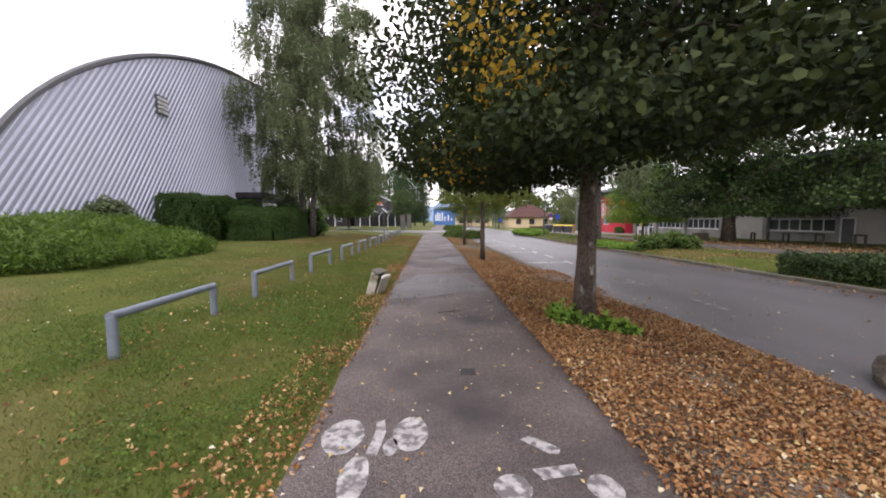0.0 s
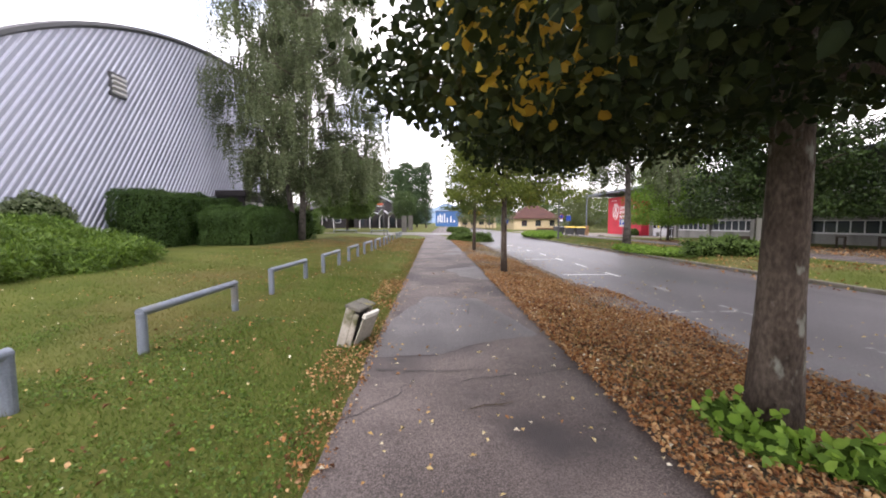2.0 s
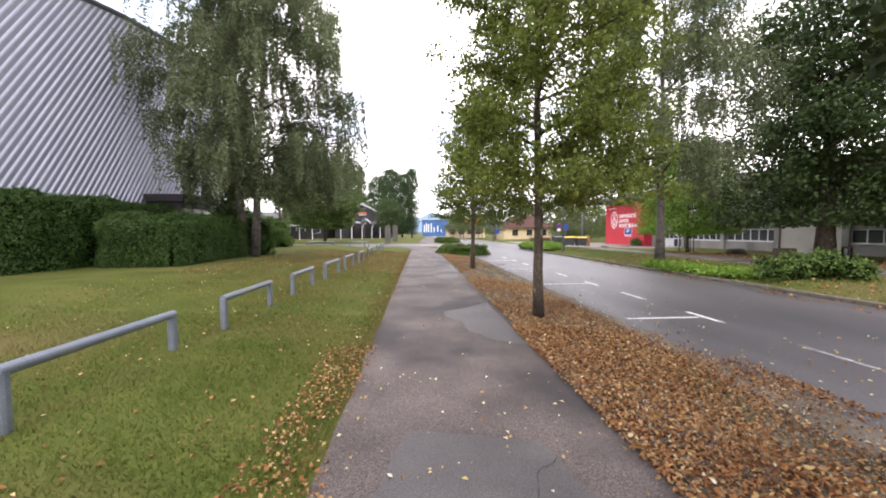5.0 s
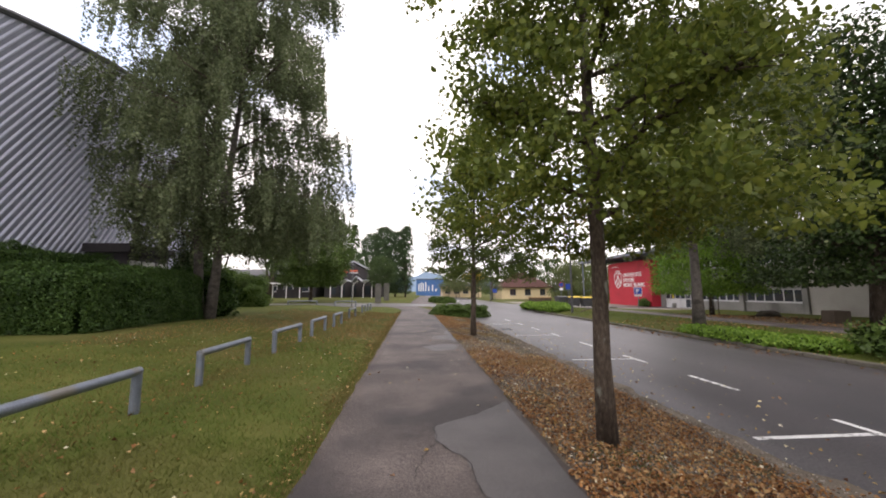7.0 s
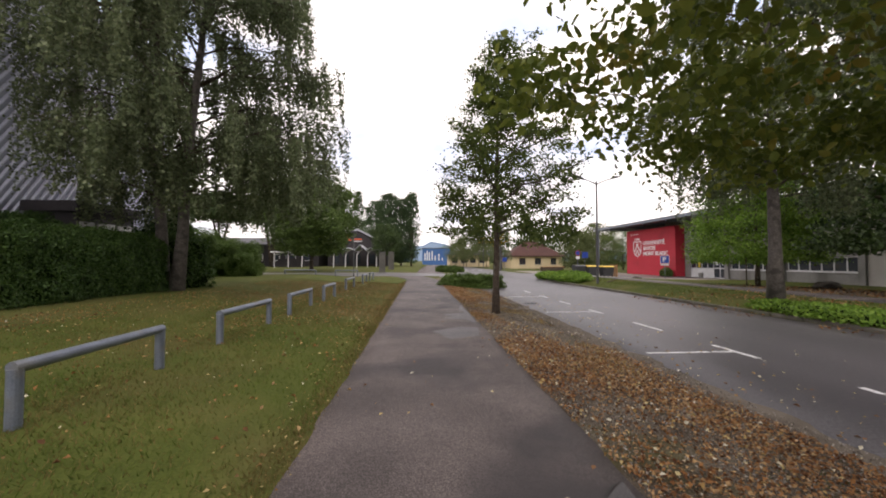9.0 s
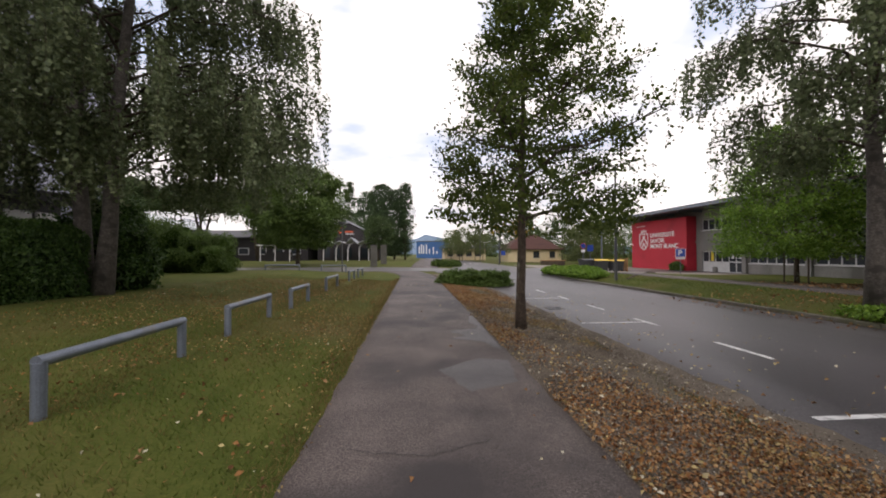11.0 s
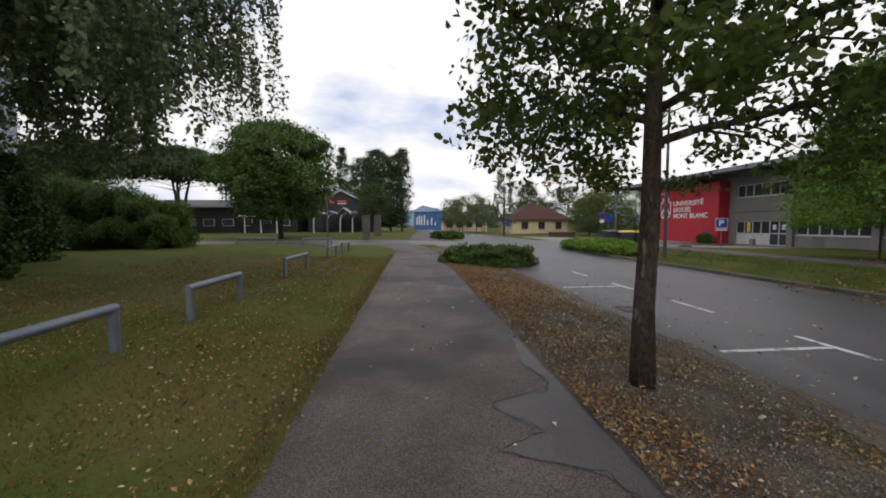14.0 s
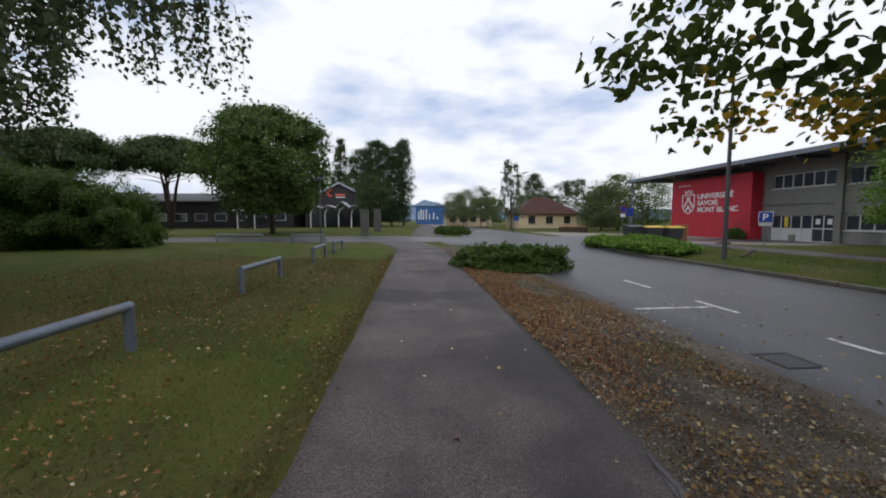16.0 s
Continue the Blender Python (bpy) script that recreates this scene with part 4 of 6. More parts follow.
for y in range(16, 68, 4):
    part("roof_beam", Shape().box(26.6, 29.3, y - 0.06, y + 0.06, 5.72, 5.95), M_STEEL, block)
part("column", Shape().tube([(26.9, 67.6, -0.5), (26.9, 67.6, 5.95)], [0.11, 0.11], 12), M_STEEL, block)
red = part("red_wall", Shape().box(28.2, 29.3, 52.75, 62.3, -0.5, 5.4, 0.02), M_RED, block, "large red rendered wall with white lettering")
part("wall_base", Shape().box(29.3, 29.9, 53.2, 63.4, -0.5, 5.95), M_CONC, block)


def lettering(text, size, m, mat, parent, depth=0.02, label="", width=None, bold=0.0):
    cu = bpy.data.curves.new("lettering", "FONT")
    cu.body, cu.size, cu.extrude, cu.offset = text, size, depth, bold
    tmp = new("lettering_source", cu)
    bpy.context.view_layer.update()
    me = bpy.data.meshes.new_from_object(tmp.evaluated_get(bpy.context.evaluated_depsgraph_get()))
    bpy.data.objects.remove(tmp)
    if width:
        xs = [v.co.x for v in me.vertices]
        k = width / (max(xs) - min(xs))
        for v in me.vertices:
            v.co.x *= k
    me.materials.clear()
    return part("lettering", me, mat, parent, label, at=m)


def on_wall(x, y, z):
    """A pose for writing on a wall that faces the road."""
    m = Matrix(((0, 0, -1, x), (-1, 0, 0, y), (0, 1, 0, z), (0, 0, 0, 1)))
    return m


lettering("UNIVERSITÉ", 0.68, on_wall(28.19, 58.65, 3.45), M_WHITE, red, label="white raised lettering", width=4.1, bold=0.012)
lettering("SAVOIE", 0.68, on_wall(28.19, 58.62, 2.8), M_WHITE, red, width=2.45, bold=0.012)
lettering("MONT BLANC", 0.68, on_wall(28.19, 58.6, 2.15), M_WHITE, red, width=4.6, bold=0.012)
shield = Shape()
cy, cz = 59.85, 3.15


def sh(points):
    return [(28.18, cy - a, cz + b) for a, b in points]


def wall_line(pts, w):
    s = Shape()
    for (a, b), (c, d) in zip(pts[:-1], pts[1:]):
        v = Vector((c - a, d - b)).normalized()
        nx, nz = -v.y * w / 2, v.x * w / 2
        a, b, c, d = a - v.x * w * 0.4, b - v.y * w * 0.4, c + v.x * w * 0.4, d + v.y * w * 0.4
        s.prism(sh([(a + nx, b + nz), (c + nx, d + nz), (c - nx, d - nz), (a - nx, b - nz)]), (0.02, 0, 0))
    return s


part("emblem", wall_line([(-0.8, 0.75), (-0.8, -0.4), (-0.55, -0.85), (0, -1.15), (0.55, -0.85), (0.8, -0.4), (0.8, 0.75), (0.45, 0.75)], 0.12), M_WHITE, red, "white outlined shield emblem")
part("emblem", wall_line([(-0.8, 0.75), (-0.45, 0.75), (-0.45, 1.2), (-0.2, 0.95), (0, 1.25), (0.2, 0.95), (0.45, 1.2), (0.45, 0.75)], 0.1), M_WHITE, red)
part("emblem", wall_line([(-0.7, -0.55), (0, 0.35), (0.7, -0.55)], 0.2), M_WHITE, red)
part("emblem", wall_line([(-0.35, -0.9), (0, -0.35), (0.35, -0.9)], 0.18), M_WHITE, red)
for a, b in ((-0.16, 0.75), (0.16, 0.75), (-0.16, 0.45), (0.16, 0.45)):
    part("emblem", Shape().box(28.17, 28.195, cy - a - 0.09, cy - a + 0.09, cz + b - 0.1, cz + b + 0.1), M_WHITE, red)
part("emblem", Shape().box(28.17, 28.195, 61.05, 61.25, 4.8, 4.92).box(28.17, 28.195, 59.6, 60.9, 4.83, 4.9), M_WHITE, red)

# ---- far buildings ----


def hip_house(name, label, x0, x1, y0, y1, base, eave, ridge, wallmat, roofmat, windows, over=0.5):
    t = tagged(new(name), label, "house")
    wall = Shape()
    y = x0
    for a, b, c, d in windows:
        wall.box(y, a, y0, y0 + 0.3, base, eave)
        wall.box(a, b, y0, y0 + 0.3, base, c)
        wall.box(a, b, y0, y0 + 0.3, d, eave)
        y = b
    wall.box(y, x1, y0, y0 + 0.3, base, eave)
    wall.box(x0, x0 + 0.3, y0 + 0.3, y1, base, eave).box(x1 - 0.3, x1, y0 + 0.3, y1, base, eave).box(x0, x1, y1, y1 + 0.3, base, eave)
    part("wall", wall, wallmat, t)
    a, b, c, d = x0 - over, x1 + over, y0 - over, y1 + over
    h = (d - c) / 2
    part("roof", Shape().add([(a, c, eave), (b, c, eave), (b, d, eave), (a, d, eave), (a + h, c + h, ridge), (b - h, c + h, ridge),
                              (a, c, eave - 0.15), (b, c, eave - 0.15), (b, d, eave - 0.15), (a, d, eave - 0.15)],
                             [(0, 1, 5, 4), (1, 2, 5), (2, 3, 4, 5), (3, 0, 4), (6, 7, 1, 0), (7, 8, 2, 1), (8, 9, 3, 2), (9, 6, 0, 3), (9, 8, 7, 6)]), roofmat, t)
    for p, q, r, s in windows:
        w = part("window", Shape().box(p, q, y0 + 0.1, y0 + 0.16, r, r + 0.08).box(p, q, y0 + 0.1, y0 + 0.16, s - 0.08, s).box((p + q) / 2 - 0.04, (p + q) / 2 + 0.04, y0 + 0.1, y0 + 0.16, r, s), M_WOOD, t)
        part("pane", Shape().box(p, q, y0 + 0.17, y0 + 0.19, r, s), M_GLASS, w)
        part("sill", Shape().box(p - 0.08, q + 0.08, y0 - 0.1, y0 + 0.12, r - 0.1, r), M_CONC_LIGHT, w)
    return t


hip_house("low_house", "cream single-storey house with brown hipped roof", 18.6, 29.3, 88, 96, -0.1, 2.5, 5.6, M_CREAM, M_TILE, [(20.4, 21.7, 0.75, 2.05), (23.6, 24.9, 0.75, 2.05), (26.9, 28.1, 0.75, 2.05)])
hip_house("long_low_building", "long pale low building behind the roadside trees", 7.6, 17.6, 106, 114, 0.0, 3.0, 3.9, M_CREAM, M_TRIMDARK, [(8.2 + 2.3 * i, 9.6 + 2.3 * i, 1.0, 2.3) for i in range(4)])

club = tagged(new("black_gabled_building"), "black clad gabled building with a white canopy", "building")
GB = gz(-12, 86)
part("wall", Shape().prism([(-17.5, 86, GB - 0.1), (-6.3, 86, GB - 0.1), (-6.3, 86, 4.4), (-11.9, 86, 7.3), (-17.5, 86, 4.4)], (0, 14, 0)), M_BLACK, club, "black boarded gable wall")
part("roof", Shape().prism([(-18.2, 85.5, 4.2), (-11.9, 85.5, 7.5), (-11.9, 85.5, 7.7), (-18.4, 85.5, 4.35)], (0, 15, 0)).prism([(-5.6, 85.5, 4.2), (-5.4, 85.5, 4.35), (-11.9, 85.5, 7.7), (-11.9, 85.5, 7.5)], (0, 15, 0)), M_ROOFSHEET, club, "pale sheet roof")
part("logo", Shape().tube([(-13.35 + 0.42 * math.cos(a), 85.96, 5.95 + 0.5 * math.sin(a)) for a in [0.9 + i * 0.45 for i in range(11)]], [0.12] * 11, 6), M_ORANGE, club, "orange curved sign")
part("sign_bar", Shape().box(-12.6, -11.1, 85.94, 85.99, 5.55, 5.8), M_ORANGE, club)
part("sign_bar", Shape().box(-12.5, -11.0, 85.94, 85.99, 5.2, 5.34), M_WHITE, club)
for x in (-16.4, -14.6, -12.4, -9.6):
    part("window", Shape().box(x, x + 1.1, 85.93, 85.99, GB + 0.5, GB + 2.3), M_GLASS, club)
canopy = tagged(new("entrance_canopy"), "white steel canopy with curved arms before the entrance", "canopy")
for i, x in enumerate((-15.3, -13.2, -11.2, -9.3, -7.7)):
    g0 = gz(x, 81)
    part("post", Shape().tube([(x, 81, g0 - 0.05), (x, 81, g0 + 2.0), (x + 0.25, 81, g0 + 2.7), (x + 0.9, 81, g0 + 3.1)], [0.08] * 4, 8), M_WHITE, canopy)
    part("roof_shell", Shape().prism([(x - 0.3, 80.2, 3.3), (x + 0.6, 80.2, 3.72 + (0.55 if i == 2 else 0)), (x + 1.7, 80.2, 3.35), (x + 1.7, 80.2, 3.43), (x + 0.6, 80.2, 3.82 + (0.55 if i == 2 else 0)), (x - 0.3, 80.2, 3.38)], (0, 4.5, 0)), M_ROOFSHEET, canopy)
long_hall = tagged(new("dark_timber_building"), "long dark low timber building under the pines", "building")
part("wall", Shape().box(-48, -19, 85, 96, 0, 4.6), M_BLACK, long_hall)
part("roof", Shape().prism([(-49, 84, 4.4), (-49, 90.5, 6.0), (-49, 97, 4.4), (-49, 97, 4.6), (-49, 90.5, 6.2), (-49, 84, 4.6)], (31, 0, 0)), M_TRIMDARK, long_hall)
for i in range(9):
    w = part("window", Shape().box(-46 + i * 3, -44.2 + i * 3, 84.92, 85.0, 1.5, 2.7), M_FRAME, long_hall)
    part("pane", Shape().box(-45.9 + i * 3, -44.3 + i * 3, 84.9, 84.93, 1.6, 2.6), M_GLASS, w)
kiosk = tagged(new("white_shelter"), "small white framed shelter by the lawn", "shelter")
for x in (-24.5, -22.2, -19.9):
    part("post", Shape().tube([(x, 78, gz(x, 78)), (x, 78, 3.0)], [0.07, 0.07], 8), M_WHITE, kiosk)
part("roof", Shape().box(-24.8, -19.6, 77, 80, 2.9, 3.1), M_WHITE, kiosk)
part("counter", Shape().box(-24.4, -20.0, 79.5, 79.7, gz(-22, 79), 1.9), M_BLACK, kiosk)
bluehouse = tagged(new("blue_building"), "distant blue panelled building with white stripes", "building")
part("wall", Shape().box(1.2, 11.2, 150, 165, -0.2, 6.0), M_BLUE, bluehouse)
part("roof", Shape().box(1.0, 11.4, 149.8, 165.2, 6.0, 6.25), M_TRIMDARK, bluehouse)
for i, (x, z0, z1) in enumerate(((1.9, 1.6, 4.3), (2.7, 1.6, 5.0), (3.5, 1.6, 4.6), (4.5, 1.6, 5.0), (5.6, 1.6, 3.4), (7.0, 1.6, 4.0), (8.3, 1.6, 2.6))):
    part("white_stripe", Shape().box(x, x + 0.4, 149.9, 150, z0, z1), M_WHITE, bluehouse)

# hills on the horizon, with distance haze put into their blue colour
for nm, x0, x1, y, peak, seed in (("hill", -3700, -1350, 1700, 420, 3), ("hill", -700, 900, 2800, 170, 8), ("hill", 500, 2600, 2300, 95, 5)):
    n = 46
    top = []
    for i in range(n + 1):
        u = i / n
        env = math.sin(math.pi * u) ** 0.8
        top.append((x0 + (x1 - x0) * u, max(2.0, peak * env * (0.75 + 0.5 * noise.noise(Vector((u * 5, seed, 0))) + 0.15 * noise.noise(Vector((u * 17, seed, 0)))))))
    s = Shape()
    s.add([(x, y, -5) for x, z in top] + [(x, y + 250, z) for x, z in top] + [(x, y + 700, -5) for x, z in top],
          [(r * (n + 1) + i, r * (n + 1) + i + 1, (r + 1) * (n + 1) + i + 1, (r + 1) * (n + 1) + i) for r in (0, 1) for i in range(n)])
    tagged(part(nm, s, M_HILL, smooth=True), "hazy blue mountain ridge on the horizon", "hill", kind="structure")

# ---- street furniture ----


def barrier(length, r=0.052, h=0.54):
    t = thing("low_barrier", "low galvanised steel tube barrier set in the grass", "barrier", group="barriers along the path")
    part("rail", Shape().tube([(0, -0.03, h - r), (0, length + 0.03, h - r)], [r, r], 14), M_STEEL, t, smooth=False)
    for y in (0, length):
        part("post", Shape().tube([(0, y, -0.1), (0, y, h - r * 1.2)], [r * 1.05, r * 1.05], 14), M_STEEL, t, smooth=False)
    return t


for i, (x, y, L) in enumerate(((-3.6, 4.22, 1.95), (-3.55, 7.5, 2.05), (-3.5, 10.85, 2.0), (-3.3, 13.8, 1.85), (-3.28, 16.95, 1.7), (-3.27, 20.05, 1.95), (-3.26, 23.3, 1.9), (-3.22, 26.5, 1.55), (-3.38, 31.1, 2.05), (-3.4, 36.3, 1.8), (-3.4, 39.5, 1.8))):
    b = barrier(L)
    b.matrix_basis = pose(x, y, gz(x, y + 1), 0, 0, 0.6 * math.sin(i * 2.3))
for x in (-11.6, -7.3):
    b = barrier(2.6 if x < -10 else 1.9)
    b.matrix_basis = pose(x, 46.6, gz(x, 46.6), 0, 0, -90)

box = thing("broken_utility_box", "tilted broken concrete utility box with hanging white door", "utility box", pose(-1.3, 7.72, -0.05, 0, 17, -16))
part("body", Shape().box(-0.1, 0.02, 0, 0.045, 0, 0.55, 0.01).box(0.02, 0.085, 0, 0.035, 0, 0.5, 0.008).box(-0.1, -0.055, 0.045, 0.42, 0, 0.55, 0.01).box(-0.055, 0.08, 0.385, 0.42, 0, 0.54, 0.008).box(-0.055, 0.08, 0.045, 0.385, 0, 0.06), M_OLDCONC, box, "weathered concrete body")
part("top_slab", Shape().box(-0.115, 0.1, -0.02, 0.2, 0.55, 0.585, 0.01), M_MOSS, box, "mossy dark concrete top slab")
part("top_slab", Shape().box(-0.115, 0.1, 0.212, 0.44, 0.55, 0.58, 0.01), M_MOSS, box, "dark concrete top slab")
door = part("door", Shape().box(0, 0.018, 0.02, 0.4, 0, 0.47, 0.005), M_OLDCONC, box, "loose sagging door panel", at=pose(0.1, 0.0, 0.0, 0, 5, -4))
part("door_edge", Shape().box(-0.028, 0.02, 0.05, 0.4, 0.47, 0.525, 0.005), M_WHITEPL, door, "white plastic door edge")
part("hinge", Shape().box(-0.03, 0.0, 0.3, 0.33, 0.44, 0.5), M_CRACK, door)
part("dark_inside", Shape().box(-0.05, 0.03, 0.05, 0.38, 0.06, 0.53), M_CRACK, box, "dark block filling the interior")


def street_lamp(x, y, h, label):
    t = thing("street_lamp", label, "street lamp", pose(x, y, gz(x, y)))
    part("pole", Shape().tube([(0, 0, -0.1), (0, 0, 0.9), (0, 0, 0.95), (0, 0, h)], [0.085, 0.078, 0.078, 0.05], 12), M_DARKPOST, t)
    for s in (-1, 1):
        arm = part("arm", Shape().tube([(0, 0, h - 0.2), (s * 0.55, 0, h + 0.04), (s * 0.95, 0, h + 0.16)], [0.035, 0.032, 0.03], 8), M_DARKPOST, t)
        part("lamp_head", Shape().prism([(s * 0.8, -0.14, h + 0.08), (s * 1.5, -0.12, h + 0.26), (s * 1.7, -0.06, h + 0.37), (s * 1.1, -0.13, h + 0.3)], (0, 0.24, 0)), M_DARKPOST, arm)
    return t


street_lamp(11.25, 36.4, 6.5, "dark double-armed street lamp on the verge")
street_lamp(11.6, 66, 6.6, "dark double-armed street lamp beyond the junction")
street_lamp(12.6, 86, 6.4, "dark double-armed street lamp far down the road")
slim = thing("path_lamp", "slim dark lamp post with flat round head", "street lamp", pose(-6.1, 48.75, gz(-6.1, 48.75)))
part("pole", Shape().tube([(0, 0, -0.1), (0, 0, 4.1)], [0.05, 0.04], 10), M_DARKPOST, slim)
part("lamp_head", Shape().tube([(0, 0, 4.05), (0, 0, 4.12), (0, 0, 4.25), (0, 0, 4.3)], [0.08, 0.3, 0.3, 0.05], 16), M_DARKPOST, slim)
for x, y in ((-4.2, 56.2), (-3.55, 61)):
    tot = thing("totem", "tall grey concrete totem slab beside the street", "totem", pose(x, y, gz(x, y)), "totems")
    part("slab", Shape().box(-0.35, 0.35, -0.14, 0.14, -0.1, 2.25, 0.02), M_TOTEM, tot)
    part("cap", Shape().box(-0.4, 0.4, -0.16, 0.16, 2.25, 2.3), M_TRIMDARK, tot)


def sign_post(x, y, top, label, kind):
    t = thing("road_sign", label, "road sign", pose(x, y, gz(x, y)))
    part("pole", Shape().tube([(0, 0, -0.1), (0, 0, top)], [0.03, 0.03], 10), M_STEEL, t)
    if kind == "P":
        p = part("sign_plate", Shape().box(-0.32, 0.32, -0.05, -0.03, top - 0.62, top, 0.008), M_SIGNBLUE, t, "blue square parking sign")
        part("border", Shape().box(-0.35, 0.35, -0.028, -0.02, top - 0.65, top + 0.03), M_WHITE, p)
        lettering("P", 0.56, Matrix(((1, 0, 0, -0.17), (0, 0, -1, -0.055), (0, 1, 0, top - 0.5), (0, 0, 0, 1))), M_WHITE, p, 0.004, bold=0.01)
        part("sub_plate", Shape().box(-0.32, 0.32, -0.05, -0.03, top - 0.84, top - 0.68), M_FRAME, t, "pale sub plate")
    elif kind == "round":
        p = part("sign_plate", Shape().tube([(0, -0.03, top - 0.3), (0, -0.05, top - 0.3)], [0.3, 0.3], 24), M_SIGNBLUE, t, "round blue sign with red rim")
        part("rim", Shape().tube([(0.28 * math.cos(a * math.pi / 12), -0.052, top - 0.3 + 0.28 * math.sin(a * math.pi / 12)) for a in range(25)], [0.025] * 25, 6), M_RED, p)
        part("sub_plate", Shape().box(-0.2, 0.2, -0.05, -0.03, top - 0.95, top - 0.68), M_WHITE, t)
    else:
        part("sign_plate", Shape().box(-0.35, 0.35, -0.05, -0.03, top - 0.7, top, 0.01), M_SIGNBLUE, t, "square blue sign")
    return t


p_sign = sign_post(21.55, 44.9, 2.05, "blue square parking sign on a steel post", "P")
p_sign.matrix_basis = p_sign.matrix_basis @ pose(0, 0, 0, 0, 0, -40)
sign_post(17.6, 53.8, 2.7, "round blue and red road sign on a pole", "round")
sign_post(19.2, 55.5, 2.6, "square blue sign on a steel pole", "square")
arrow = sign_post(13.6, 72, 2.0, "small blue direction sign by the junction", "square")


def wheelie_bin(x, y, turn, lid):
    t = thing("wheelie_bin", "large dark grey waste bin with yellow lid" if lid is M_BINLID else "large dark grey waste bin with grey lid", "waste bin", pose(x, y, gz(x, y) + 0.02, 0, 0, turn) @ Matrix.Scale(0.88, 4), "bins by the forecourt")
    part("body", Shape().add([(-0.52, -0.4, 0.12), (0.52, -0.4, 0.12), (0.52, 0.4, 0.12), (-0.52, 0.4, 0.12), (-0.62, -0.5, 1.05), (0.62, -0.5, 1.05), (0.62, 0.5, 1.05), (-0.62, 0.5, 1.05)],
                             [(3, 2, 1, 0), (4, 5, 6, 7), (0, 1, 5, 4), (1, 2, 6, 5), (2, 3, 7, 6), (3, 0, 4, 7)]), M_BIN, t)
    part("lid", Shape().prism([(-0.66, -0.54, 1.05), (-0.66, -0.5, 1.12), (-0.66, 0.1, 1.2), (-0.66, 0.54, 1.12), (-0.66, 0.54, 1.05)], (1.32, 0, 0)), lid, t)
    for a in (-0.45, 0.45):
        for b in (-0.33, 0.33):
            part("wheel", Shape().tube([(a, b - 0.03, 0.08), (a, b + 0.03, 0.08)], [0.08, 0.08], 10), M_CRACK, t)


wheelie_bin(15.75, 49.3, 5, M_BIN)
wheelie_bin(16.85, 48.7, -8, M_BINLID)
wheelie_bin(17.95, 48.2, 4, M_BINLID)
crate = thing("timber_screen", "orange brown timber screen beside the bins", "screen", pose(18.9, 48.6, gz(18.9, 48.6)))
for i in range(6):
    part("slat", Shape().box(-0.03, 0.0, -0.6, 0.6, 0.06 + i * 0.19, 0.22 + i * 0.19), M_BOXWOOD, crate)
for y in (-0.55, 0.55):
    part("post", Shape().box(0.0, 0.07, y - 0.04, y + 0.04, -0.1, 1.25), M_BOXWOOD, crate)
lowbox = thing("timber_planter", "long low dark planter box with orange rim", "planter", pose(20.6, 70, gz(20.6, 70)))
part("body", Shape().box(-1.7, 1.7, -0.5, 0.5, -0.05, 0.65, 0.02), M_WOOD, lowbox)
part("rim", Shape().box(-1.75, 1.75, -0.55, 0.55, 0.65, 0.75, 0.02), M_BOXWOOD, lowbox)
planter = thing("dark_bin", "dark low litter bin beside the big tree", "litter bin", pose(20.3, 27.2, gz(20.3, 27.2)))
part("body", Shape().box(-0.45, 0.45, -0.3, 0.3, -0.05, 0.62, 0.03), M_WOOD, planter)
entry_bin = thing("litter_bin", "small grey concrete litter bin by the entrance", "litter bin", pose(28.6, 49.6, gz(28.6, 49.6)))
part("body", Shape().tube([(0, 0, -0.05), (0, 0, 0.5), (0, 0, 0.55)], [0.2, 0.22, 0.16], 14), M_CONC, entry_bin)
for i, (x, y, L) in enumerate(((24.9, 27.6, 1.1), (24.9, 24.9, 1.2), (24.9, 22.6, 1.3), (25.0, 20.4, 1.3))):
    w = thing("wooden_barrier", "low dark weathered wooden barrier on the lawn", "barrier", pose(x, y, gz(x, y), 0, 0, -30), "wooden barriers")
    part("rail", Shape().box(-0.05, 0.05, 0, L, 0.6, 0.7, 0.015), M_WOOD, w)
    for y2 in (0.06, L - 0.06):
        part("post", Shape().box(-0.05, 0.05, y2 - 0.05, y2 + 0.05, -0.1, 0.6), M_WOOD, w)


def rock(name, label, x, y, rx, ry, rz, seed, mat=M_ROCK):
    bm = bmesh.new()
    for v in bmesh.ops.create_icosphere(bm, subdivisions=3, radius=1.0)["verts"]:
        k = 1 + 0.3 * noise.noise(v.co * 1.4 + Vector((seed, 0, 0))) + 0.08 * noise.noise(v.co * 5)
        v.co = Vector((v.co.x * rx * k, v.co.y * ry * k, v.co.z * rz * k + rz * 0.6))
    me = bpy.data.meshes.new(name)
    bm.to_mesh(me)
    bm.free()
    ob = part(name, me, mat, at=pose(x, y, gz(x, y) - 0.02))
    return tagged(ob, label, "rock")


prop = thing("fallen_board", "short dark board lying by the lamp post", "board", pose(11.9, 36.3, gz(11.9, 36.3) + 0.03, 0, -14, 20))
part("plank", Shape().box(-0.1, 0.75, -0.05, 0.05, 0, 0.05, 0.01), M_WOOD, prop)
rock("boulder", "brown weathered boulder at the road edge", 4.9, 3.5, 0.28, 0.26, 0.24, 2)
rock("boulder", "dark boulder lying on the lawn", 22.3, 32.6, 0.75, 0.45, 0.28, 5)
rock("boulder", "small grey boulder by the forecourt edge", 19.2, 45.3, 0.4, 0.3, 0.12, 8)

